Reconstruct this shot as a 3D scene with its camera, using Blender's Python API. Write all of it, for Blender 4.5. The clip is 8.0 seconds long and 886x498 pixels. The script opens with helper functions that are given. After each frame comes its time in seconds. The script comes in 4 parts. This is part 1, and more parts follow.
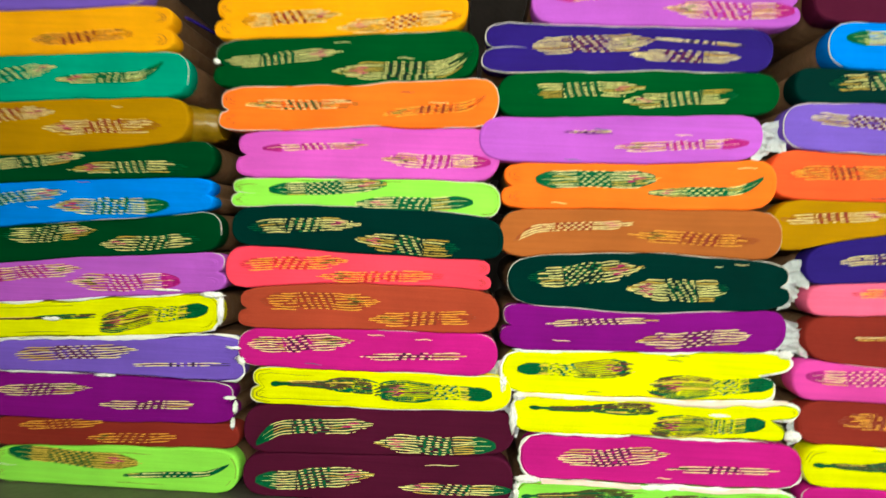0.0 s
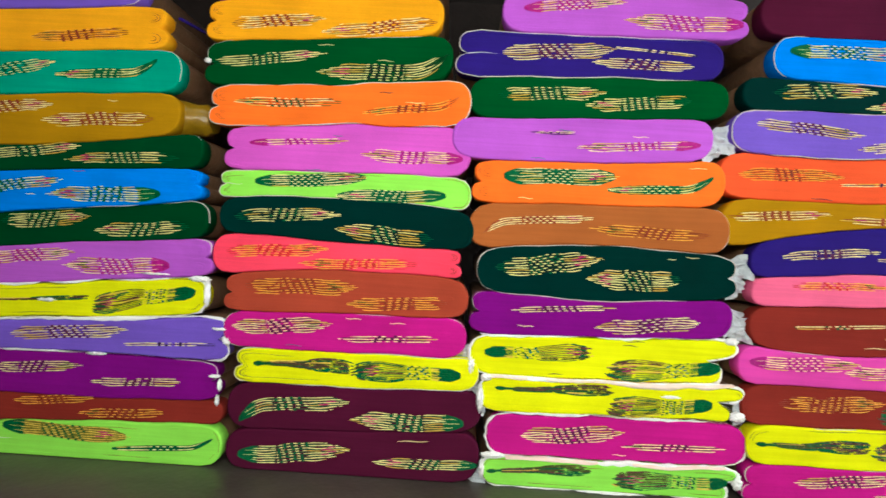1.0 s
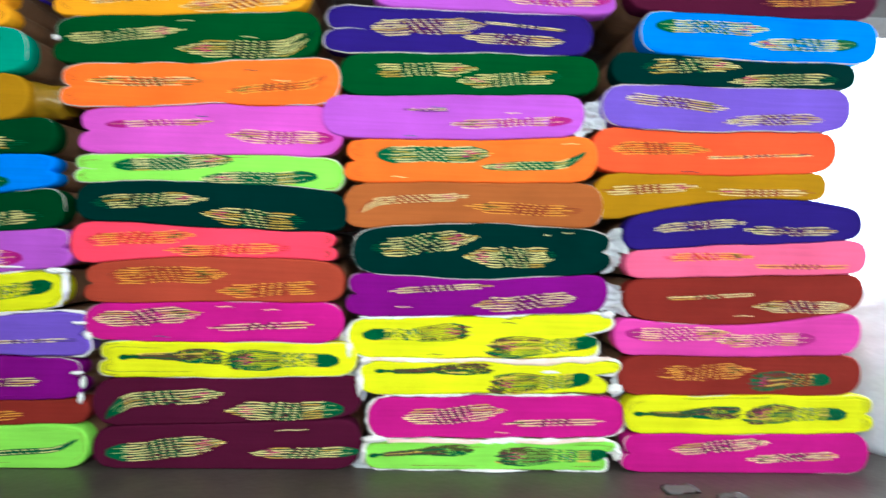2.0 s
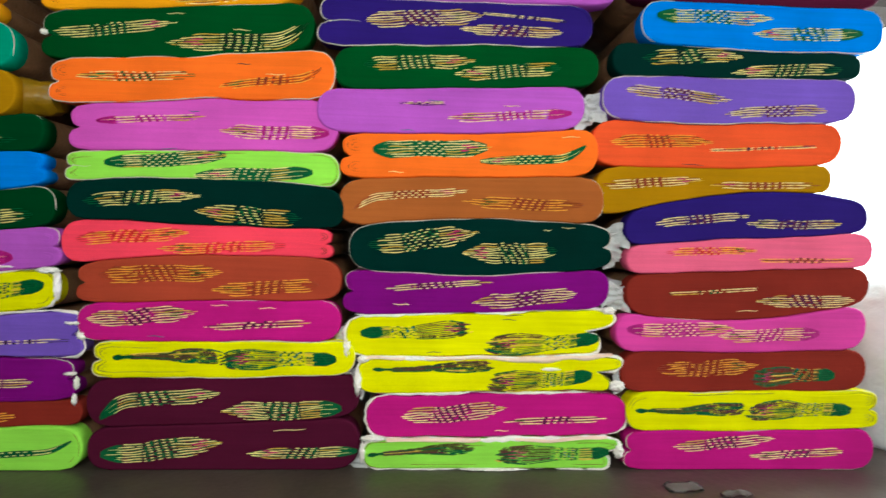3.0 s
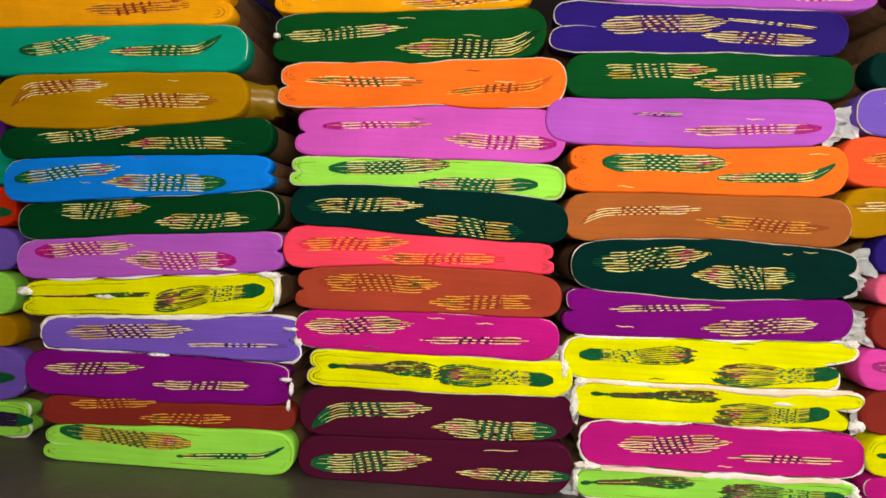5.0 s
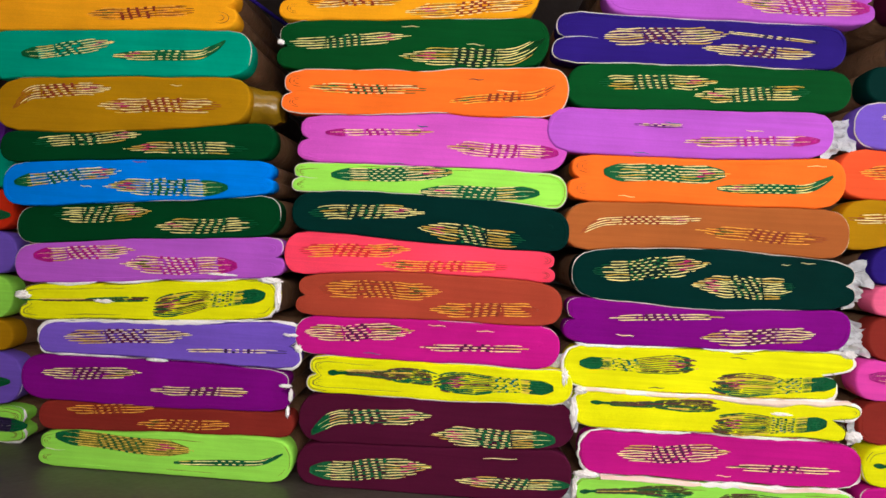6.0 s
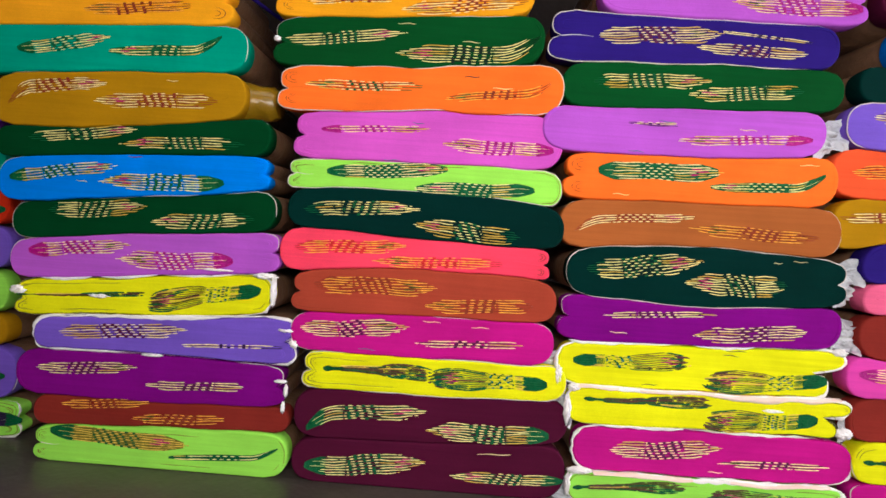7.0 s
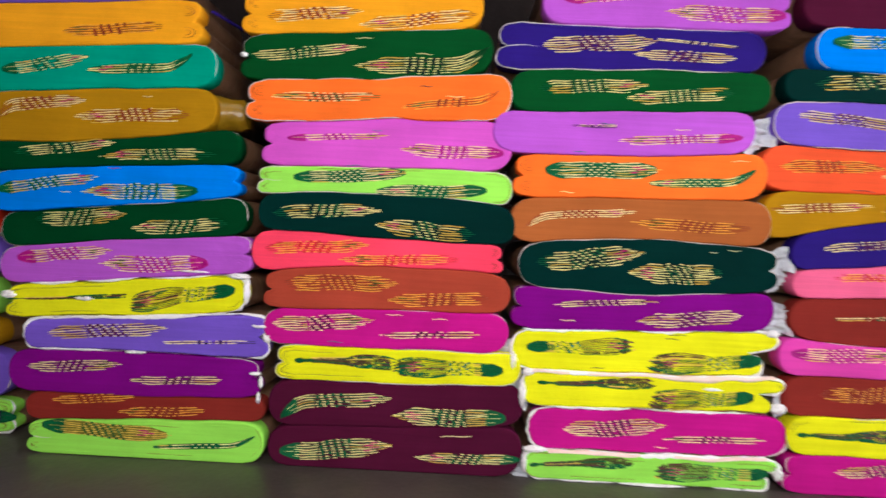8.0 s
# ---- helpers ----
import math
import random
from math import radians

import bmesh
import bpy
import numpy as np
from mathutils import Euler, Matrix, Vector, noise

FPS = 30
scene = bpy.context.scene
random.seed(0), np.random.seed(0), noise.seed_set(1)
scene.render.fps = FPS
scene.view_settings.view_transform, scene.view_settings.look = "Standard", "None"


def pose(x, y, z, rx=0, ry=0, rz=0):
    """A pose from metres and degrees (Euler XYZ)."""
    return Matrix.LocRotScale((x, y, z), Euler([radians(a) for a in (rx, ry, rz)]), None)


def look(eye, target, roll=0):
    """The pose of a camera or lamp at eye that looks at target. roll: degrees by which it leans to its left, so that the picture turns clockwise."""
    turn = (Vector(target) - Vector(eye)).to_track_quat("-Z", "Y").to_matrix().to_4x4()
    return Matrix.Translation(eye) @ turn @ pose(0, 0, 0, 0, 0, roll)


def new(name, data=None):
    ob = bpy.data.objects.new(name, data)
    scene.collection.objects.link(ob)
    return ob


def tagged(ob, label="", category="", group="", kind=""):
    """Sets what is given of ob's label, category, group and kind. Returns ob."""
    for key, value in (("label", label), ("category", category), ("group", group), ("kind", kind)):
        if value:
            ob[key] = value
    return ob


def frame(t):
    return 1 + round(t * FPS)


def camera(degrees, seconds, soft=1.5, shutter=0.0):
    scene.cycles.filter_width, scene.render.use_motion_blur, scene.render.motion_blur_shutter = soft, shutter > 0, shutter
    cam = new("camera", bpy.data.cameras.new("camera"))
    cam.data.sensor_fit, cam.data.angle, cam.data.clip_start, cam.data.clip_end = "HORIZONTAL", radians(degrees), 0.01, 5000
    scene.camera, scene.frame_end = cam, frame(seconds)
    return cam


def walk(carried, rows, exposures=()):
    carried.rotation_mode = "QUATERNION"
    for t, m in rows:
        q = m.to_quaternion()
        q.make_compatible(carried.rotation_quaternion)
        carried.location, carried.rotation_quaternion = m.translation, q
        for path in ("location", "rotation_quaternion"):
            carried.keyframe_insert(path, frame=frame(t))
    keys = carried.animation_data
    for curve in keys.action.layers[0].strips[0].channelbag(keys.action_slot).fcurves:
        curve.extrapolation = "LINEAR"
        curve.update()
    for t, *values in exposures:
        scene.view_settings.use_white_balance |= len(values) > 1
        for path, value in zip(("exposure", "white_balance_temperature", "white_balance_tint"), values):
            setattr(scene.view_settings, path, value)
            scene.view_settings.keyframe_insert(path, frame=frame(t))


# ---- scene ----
cam = camera(78.0, 8.0, soft=1.5, shutter=0.9)
PATH = [
    (0, (0.146, -0.75, 0.369), (0.069, 1.248, 0.336), 2.4),
    (0.2, (0.166, -0.775, 0.379), (0.041, 1.221, 0.342), 2.8),
    (0.3, (0.163, -0.785, 0.374), (0.077, 1.212, 0.341), 3.0),
    (0.5, (0.167, -0.797, 0.367), (0.108, 1.202, 0.346), 3.1),
    (0.7, (0.168, -0.802, 0.365), (0.100, 1.197, 0.332), 3.2),
    (1, (0.174, -0.804, 0.352), (0.129, 1.195, 0.333), 3.3),
    (1.2, (0.194, -0.802, 0.358), (0.158, 1.197, 0.313), 3.0),
    (1.5, (0.227, -0.798, 0.347), (0.251, 1.202, 0.31), 2.5),
    (1.7, (0.258, -0.796, 0.341), (0.308, 1.204, 0.321), 2.2),
    (2, (0.299, -0.79, 0.339), (0.397, 1.207, 0.301), 1.6),
    (2.2, (0.321, -0.788, 0.336), (0.44, 1.208, 0.294), 1.5),
    (3.3, (0.269, -0.767, 0.342), (0.356, 1.229, 0.261), 1.1),
    (3.5, (0.236, -0.759, 0.34), (0.304, 1.237, 0.241), 1.3),
    (3.8, (0.188, -0.750, 0.346), (0.228, 1.247, 0.258), 1.3),
    (4, (0.164, -0.747, 0.351), (0.173, 1.252, 0.272), 1.7),
    (4.5, (0.104, -0.742, 0.356), (0.067, 1.256, 0.273), 2.7),
    (4.7, (0.085, -0.738, 0.358), (0.026, 1.259, 0.269), 2.9),
    (5, (0.058, -0.74, 0.354), (-0.008, 1.258, 0.285), 3.3),
    (6.5, (0.047, -0.743, 0.355), (0.011, 1.256, 0.312), 4.1),
    (7, (0.05, -0.745, 0.353), (0.017, 1.254, 0.303), 4.2),
    (7.2, (0.058, -0.745, 0.354), (0.016, 1.254, 0.299), 4.1),
    (7.5, (0.065, -0.756, 0.354), (0.027, 1.243, 0.291), 3.6),
    (7.8, (0.089, -0.788, 0.353), (0.043, 1.211, 0.305), 3.1),
    (8, (0.106, -0.801, 0.357), (0.081, 1.198, 0.3), 2.8),
]
walk(cam, [(t, look(eye, target, roll)) for t, eye, target, roll in PATH],
     exposures=[(0.0, 0.13, 6650, -16), (0.6, -0.10, 6200, -8), (1.2, -0.10, 5950, -6), (2.0, 0.08, 5450, -6), (3.3, -0.53, 6900, -6), (3.8, -0.37, 7600, -6),
                (4.5, -0.25, 7450, -2), (5.5, -0.18, 6600, 7), (7.0, -0.17, 6200, 10), (8.0, -0.18, 6000, 11)])

# ---- daylight, lamps ----
world = bpy.data.worlds.new("world")
scene.world = world
world.use_nodes = True
wn = world.node_tree.nodes
sky = wn.new("ShaderNodeTexSky")
sky.sky_type, sky.sun_disc = "NISHITA", False
sky.sun_elevation, sky.sun_rotation = radians(50), radians(60)
world.node_tree.links.new(sky.outputs[0], wn["Background"].inputs[0])
wn["Background"].inputs[1].default_value = 0.12


def area_lamp(name, m, sx, sy, watts, colour):
    d = bpy.data.lights.new(name, "AREA")
    d.shape, d.size, d.size_y, d.energy, d.color = "RECTANGLE", sx, sy, watts, colour
    ob = new(name, d)
    ob.matrix_basis = m
    return ob


# the ceiling's tube lamps behind and above the camera; the other lamps are added fill, for the stacks and the daylight
# beside them
area_lamp("tube_light_lamp", look((0.15, -1.0, 2.42), (0.2, -0.1, 0.3)), 1.2, 0.3, 7, (1.0, 0.98, 0.97))
# unseen lamp added to brighten the middle of the stacks
area_lamp("front_fill_lamp", look((0.20, -1.11, 0.60), (0.22, 0.0, 0.32)), 0.6, 0.12, 10.3, (1.0, 0.98, 0.97))
# fill lamp added to carry daylight behind the stacks, in an unseen doorway
area_lamp("daylight_fill_lamp", look((1.71, 0.34, 0.5), (0.6, 0.34, 0.4)), 0.16, 0.8, 48, (0.92, 0.96, 1.0))
# fill lamp added to brighten the rightmost stack's fronts
area_lamp("side_fill_lamp", look((1.70, -0.30, 0.80), (0.7, -0.3, 0.6)), 0.9, 1.4, 4, (0.93, 0.96, 1.0))


# ---- materials ----
def lin(r, g, b):
    return tuple(((c / 255) / 12.92 if c <= 10 else ((c / 255 + 0.055) / 1.055) ** 2.4) for c in (r, g, b)) + (1.0,)


def surface(name, colour, rough=0.6, metal=0.0, vary=0.12, grain=900.0, broad=18.0, bump=0.15, sheen=0.0, weave=False, spec=0.5, lumps=0.5):
    """A surface with tone varying at two scales, fine relief and, for cloth, a woven grain."""
    mat = bpy.data.materials.new(name)
    mat.use_nodes = True
    nt = mat.node_tree
    b = nt.nodes["Principled BSDF"]
    link = nt.links.new
    co = nt.nodes.new("ShaderNodeTexCoord")
    big = nt.nodes.new("ShaderNodeTexNoise")
    big.inputs["Scale"].default_value, big.inputs["Detail"].default_value = broad, 4
    fine = nt.nodes.new("ShaderNodeTexNoise")
    fine.inputs["Scale"].default_value, fine.inputs["Detail"].default_value = grain, 2
    info = nt.nodes.new("ShaderNodeObjectInfo")
    shift = nt.nodes.new("ShaderNodeVectorMath")
    link(co.outputs["Object"], shift.inputs[0])
    spread = nt.nodes.new("ShaderNodeVectorMath")
    spread.operation = "SCALE"
    spread.inputs[0].default_value = (7.0, 3.0, 5.0)
    link(info.outputs["Random"], spread.inputs["Scale"])
    link(spread.outputs[0], shift.inputs[1])
    link(shift.outputs[0], big.inputs["Vector"])
    link(shift.outputs[0], fine.inputs["Vector"])
    add = nt.nodes.new("ShaderNodeMath")
    add.operation = "MULTIPLY_ADD"
    add.inputs[1].default_value = 0.45
    link(fine.outputs["Fac"], add.inputs[0])
    link(big.outputs["Fac"], add.inputs[2])
    rng = nt.nodes.new("ShaderNodeMapRange")
    rng.inputs["From Min"].default_value, rng.inputs["From Max"].default_value = 0.4, 1.05
    rng.inputs["To Min"].default_value, rng.inputs["To Max"].default_value = 1 - vary, 1 + vary
    link(add.outputs[0], rng.inputs["Value"])
    mul = nt.nodes.new("ShaderNodeVectorMath")
    mul.operation = "SCALE"
    mul.inputs[0].default_value = colour[:3]
    link(rng.outputs[0], mul.inputs["Scale"])
    link(mul.outputs[0], b.inputs["Base Color"])
    height = fine.outputs["Fac"]
    if weave:
        stretch = nt.nodes.new("ShaderNodeMapping")
        stretch.inputs["Scale"].default_value = (7.0, 40.0, 230.0)
        link(shift.outputs[0], stretch.inputs["Vector"])
        bend = nt.nodes.new("ShaderNodeTexNoise")
        bend.inputs["Scale"].default_value, bend.inputs["Detail"].default_value = 1.0, 3
        bend.inputs["Distortion"].default_value = 0.6
        link(stretch.outputs[0], bend.inputs["Vector"])
        tone = nt.nodes.new("ShaderNodeMapRange")
        tone.inputs["From Min"].default_value, tone.inputs["From Max"].default_value = 0.3, 0.7
        tone.inputs["To Min"].default_value, tone.inputs["To Max"].default_value = 0.945, 1.055
        link(bend.outputs["Fac"], tone.inputs["Value"])
        both = nt.nodes.new("ShaderNodeMath")
        both.operation = "MULTIPLY"
        link(rng.outputs[0], both.inputs[0])
        link(tone.outputs[0], both.inputs[1])
        link(both.outputs[0], mul.inputs["Scale"])
        height = bend.outputs["Fac"]
    soft = nt.nodes.new("ShaderNodeBump")
    soft.inputs["Strength"].default_value, soft.inputs["Distance"].default_value = lumps, 0.010
    link(big.outputs["Fac"], soft.inputs["Height"])
    bp = nt.nodes.new("ShaderNodeBump")
    bp.inputs["Strength"].default_value, bp.inputs["Distance"].default_value = bump, 0.0015
    link(height, bp.inputs["Height"])
    link(soft.outputs[0], bp.inputs["Normal"])
    link(bp.outputs[0], b.inputs["Normal"])
    b.inputs["Roughness"].default_value, b.inputs["Metallic"].default_value = rough, metal
    b.inputs["Sheen Weight"].default_value = sheen
    b.inputs["Specular IOR Level"].default_value = spec
    return mat


DYES = dict(
    purple=(84, 30, 120), teal=(0, 150, 122), red=(205, 45, 18), violet=(116, 84, 190), lime=(154, 224, 80), mustard=(172, 122, 8),
    amber=(240, 160, 22), bottle=(0, 58, 26), blue=(0, 122, 225), orchid=(178, 84, 194), yellow=(230, 226, 6), plum=(122, 8, 122),
    brick=(132, 42, 34), pink=(208, 84, 190), forest=(6, 70, 28), orange=(250, 112, 36), pine=(0, 39, 35), coral=(250, 68, 96),
    rust=(168, 66, 46), magenta=(190, 22, 128), maroon=(76, 16, 44), indigo=(42, 25, 112), brown=(168, 92, 44), vermilion=(236, 86, 46),
    rose=(236, 100, 140), hotpink=(214, 66, 160))
WORDS = dict(
    purple="deep purple", teal="sea-green teal", red="bright red", violet="soft violet", lime="lime-green", mustard="dull mustard",
    amber="warm amber", bottle="bottle-green", blue="azure-blue", orchid="orchid-purple", yellow="lemon-yellow", plum="rich plum-purple",
    brick="brick-red", pink="candy-pink", forest="forest-green", orange="vivid orange", pine="dark pine-green", coral="coral-pink",
    rust="rusty-brown", magenta="magenta", maroon="dark maroon", indigo="dark indigo", brown="tawny brown", vermilion="vermilion-orange",
    rose="rose-pink", hotpink="hot-pink")
CLOTH = {k: surface("cloth_" + k, lin(*v), 0.85, vary=0.17, broad=11, weave=True, bump=0.14, spec=0.05, lumps=0.35) for k, v in DYES.items()}


def thread(name, rgb, rough=0.45, metal=0.0):
    return surface("thread_" + name, lin(*rgb), rough, metal, vary=0.28, grain=500, broad=120, bump=0.3, spec=0.2)


GOLD = thread("gold", (255, 240, 156), 0.3)
PALEGOLD = thread("pale_gold", (255, 232, 164), 0.3)
DULLGOLD = thread("dull_gold", (224, 184, 76), 0.42)
ORANGEGOLD = thread("orange_gold", (250, 176, 66), 0.45)
LEAF = thread("leaf_green", (0, 90, 48), 0.65)
OLIVE = thread("olive", (72, 74, 26))
UMBER = thread("umber", (92, 50, 46))
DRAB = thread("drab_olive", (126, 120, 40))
ROSE = thread("rose_red", (182, 24, 104))
FUCHSIA = thread("fuchsia", (172, 14, 124))
REDDISH = thread("red", (214, 40, 40))
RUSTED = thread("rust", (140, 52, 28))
INK = thread("ink", (40, 26, 60))
WINE = thread("wine", (84, 10, 66))
# near-black green, for a hooked tip and for painted shade between gold floats
SHADE_GREEN = thread("shade_green", (6, 26, 12))
TEALISH = thread("teal", (30, 110, 120))
PALE_EDGE = surface("selvedge_pale", lin(214, 200, 190), 0.4, vary=0.3, broad=60, bump=0.3)
WHITE_EDGE = surface("liner_white", lin(250, 242, 238), 0.4, vary=0.08, broad=60, bump=0.5)
BLUSH_EDGE = surface("liner_blush", lin(246, 214, 196), 0.5, vary=0.12, broad=50, bump=0.4)
SLEEVE = surface("tan_sleeve", lin(110, 79, 58), 0.3, vary=0.35, grain=220, broad=26, bump=0.5)
GLOSSY = surface("mustard_film", lin(150, 112, 16), 0.3, vary=0.3, grain=160, broad=30, bump=0.4)
FILM = surface("clear_film", lin(246, 246, 250), 0.12, vary=0.06, grain=160, broad=60, bump=0.8, lumps=1.6)
FILM.node_tree.nodes["Principled BSDF"].inputs["Transmission Weight"].default_value = 0.25
FILM.node_tree.nodes["Principled BSDF"].inputs["IOR"].default_value = 1.4
FILM.node_tree.nodes["Principled BSDF"].inputs["Alpha"].default_value = 0.88
TABLE = surface("worn_table", lin(72, 63, 57), 0.42, vary=0.35, grain=130, broad=7, bump=0.25)
PLASTER = surface("wall_plaster", lin(196, 186, 172), 0.8, vary=0.12, grain=90, broad=3, bump=0.2)
TIMBER = surface("dark_timber", lin(36, 27, 24), 0.7, vary=0.3, grain=120, broad=9, bump=0.3, spec=0.15)
WHITEWASH = surface("ceiling_paint", lin(226, 222, 214), 0.8, vary=0.06, grain=80, broad=2)
ENAMEL = surface("white_enamel", lin(232, 232, 230), 0.35, vary=0.05)


def glow(name, colour, strength):
    mat = bpy.data.materials.new(name)
    mat.use_nodes = True
    b = mat.node_tree.nodes["Principled BSDF"]
    b.inputs["Base Color"].default_value = (0.8, 0.8, 0.8, 1)
    b.inputs["Emission Color"].default_value, b.inputs["Emission Strength"].default_value = colour, strength
    return mat


DAYLIGHT = glow("daylight_sky", (0.93, 0.96, 1.0, 1), 5.0)
TUBE = glow("tube_glow", (1.0, 0.97, 0.92, 1), 6.0)


# ---- building helpers ----
def part(name, bm, mats, parent=None, label=""):
    me = bpy.data.meshes.new(name)
    bm.to_mesh(me)
    bm.free()
    for m in (mats if isinstance(mats, (list, tuple)) else [mats]):
        me.materials.append(m)
    ob = new(name, me)
    ob.parent = parent
    if label:
        tagged(ob, label)
    return ob


def box(bm, x0, x1, y0, y1, z0, z1, bevel=0.0):
    r = bmesh.ops.create_cube(bm, size=1.0)["verts"]
    for v in r:
        v.co = Vector(((x0 + x1) / 2 + v.co.x * (x1 - x0), (y0 + y1) / 2 + v.co.y * (y1 - y0), (z0 + z1) / 2 + v.co.z * (z1 - z0)))
    if bevel:
        es = list({e for v in r for e in v.link_edges})
        bmesh.ops.bevel(bm, geom=es, offset=bevel, segments=2, affect="EDGES", profile=0.5)


def block(name, mat, *args, bevel=0.0, label="", category="", kind=""):
    bm = bmesh.new()
    box(bm, *args, bevel=bevel)
    return tagged(part(name, bm, mat), label, category, kind=kind)


# ---- the room ----
block("floor", TABLE, -3.0, 3.0, -1.25, 0.62, -0.12, 0.0, label="worn grey-brown table-like floor under the saree stacks", category="floor", kind="structure")
block("wall_north", TIMBER, -3.0, 1.12, 0.44, 0.56, 0.0, 2.6, label="dark timber wall behind the stacks", category="wall", kind="structure")
block("wall_north_lintel", TIMBER, 1.12, 1.75, 0.44, 0.56, 0.88, 2.6, label="dark timber wall above the bright opening", category="wall", kind="structure")
block("wall_west", PLASTER, -3.12, -3.0, -1.25, 0.56, 0.0, 2.6, label="plain plaster wall", category="wall", kind="structure")
# the gap in this unseen wall is a doorway added for the fill lamps
block("wall_east_1", PLASTER, 1.75, 1.87, -1.25, -0.85, 0.0, 2.6, label="plain plaster wall beside the added, unseen doorway", category="wall", kind="structure")
block("wall_east_2", PLASTER, 1.75, 1.87, 0.44, 0.56, 0.0, 2.6, label="plain plaster wall beside the added, unseen doorway", category="wall", kind="structure")
block("wall_east_3", PLASTER, 1.75, 1.87, -0.85, 0.44, 1.75, 2.6, label="plain plaster wall above the added, unseen doorway", category="wall", kind="structure")
block("wall_south", PLASTER, -3.12, 1.87, -1.37, -1.25, 0.0, 2.6, label="plain plaster wall", category="wall", kind="structure")
block("ceiling", WHITEWASH, -3.12, 1.87, -1.37, 0.56, 2.6, 2.7, label="whitewashed ceiling", category="ceiling", kind="structure")
# unseen board, added to keep lamp light off the wall and gaps behind
block("shelf_board", TIMBER, -1.3, 1.12, -0.12, 0.44, 0.90, 0.93, label="unseen dark timber board added above the stacks to shade the gaps", category="shelf", kind="structure")
bm = bmesh.new()
box(bm, 0.9, 3.4, 1.6, 1.64, -0.5, 2.4)
# second glowing sheet, added outside the unseen doorway
box(bm, 3.4, 3.44, -2.4, 1.64, -0.5, 2.4)
tagged(part("backdrop", bm, DAYLIGHT), "blown-out daylight outside the opening and the added doorway", "backdrop", kind="structure")


# ---- sarees ----
class Stack:
    """A pile of folded sarees: the plane of its front, and the seams between them, each a smooth line through three heights."""

    def __init__(self, y, xs, seams, dents=()):
        self.y, self.xs, self.seams, self.dents = y, xs, seams, dict(dents)

    def seam(self, k, x):
        a, b, c = self.xs
        p, q, r = self.seams[k]
        x = min(max(x, a - 0.09), c + 0.09)
        u = (p * (x - b) * (x - c) / ((a - b) * (a - c)) + q * (x - a) * (x - c) / ((b - a) * (b - c)) + r * (x - a) * (x - b) / ((c - a) * (c - b)))
        if k < len(self.seams) - 1:
            u += 0.0024 * noise.noise(Vector((x * 14, k * 3.7, self.y + a * 9))) + 0.0008 * noise.noise(Vector((x * 45, k * 2.1, a * 5)))
            for at, deep, wide in self.dents.get(k, ()):
                u += deep * math.exp(-((x - at) / wide) ** 2)
        return u


def outline(stack, k, x0, x1, lobes0, lobes1):
    """The closed front outline of saree k, clockwise as seen from the front."""
    pts = []
    h0 = stack.seam(k, x0) - stack.seam(k + 1, x0)
    h1 = stack.seam(k, x1) - stack.seam(k + 1, x1)
    e0, e1 = 0.5 * h0, 0.5 * h1

    def bulge(s, lobes):
        if lobes == 1:
            return (1 - abs(2 * s - 1) ** 2.3) ** (1 / 2.1)
        f = (2 * s) % 1.0 if s < 1 else 1.0
        if lobes == 3:
            r = (1 - abs(2 * f - 1) ** 2.3) ** (1 / 2.1)
            low = 0.0 if s < 0.25 else -0.3
            return low + (1 - low) * r if s < 0.5 else 0.42 * r - 0.6 * (1 - s) * (1 - r)
        round_ = (1 - abs(2 * f - 1) ** 2.3) ** (1 / 2.1)
        low = 0.0 if (s < 0.25 or s > 0.75) else 0.55
        return low + (1 - low) * round_ - (0.10 if s < 0.5 else 0.0) * round_

    n = 26
    for i in range(n + 1):
        x = x0 + e0 + (x1 - e1 - x0 - e0) * i / n
        pts.append((x, stack.seam(k, x) - 0.0001))
    m = 18
    for i in range(1, m):
        s = i / m
        x = x1 - e1 + e1 * bulge(s, lobes1)
        z = stack.seam(k, x) * (1 - s) + stack.seam(k + 1, x) * s
        pts.append((x, z))
    for i in range(n + 1):
        x = x1 - e1 - (x1 - e1 - x0 - e0) * i / n
        pts.append((x, stack.seam(k + 1, x) + 0.0001))
    for i in range(1, m):
        s = 1 - i / m
        x = x0 + e0 - e0 * bulge(s, lobes0)
        z = stack.seam(k, x) * (1 - s) + stack.seam(k + 1, x) * s
        pts.append((x, z))
    return pts


def inset(pts, d):
    n = len(pts)
    out = []
    for i in range(n):
        ax, az = pts[i - 1]
        bx, bz = pts[(i + 1) % n]
        tx, tz = bx - ax, bz - az
        q = math.hypot(tx, tz) or 1.0
        out.append((pts[i][0] + d * tz / q, pts[i][1] - d * tx / q))
    return out


def rings(bm, loops, close_first=False, close_last=True):
    rows = [[bm.verts.new((x, y, z)) for x, z in loop] for loop, y in loops]
    n = len(rows[0])
    for a, b in zip(rows, rows[1:]):
        for i in range(n):
            f = bm.faces.new((a[i], a[(i + 1) % n], b[(i + 1) % n], b[i]))
            f.smooth = True
    if close_last:
        bm.faces.new(rows[-1])
    if close_first:
        bm.faces.new(list(reversed(rows[0])))


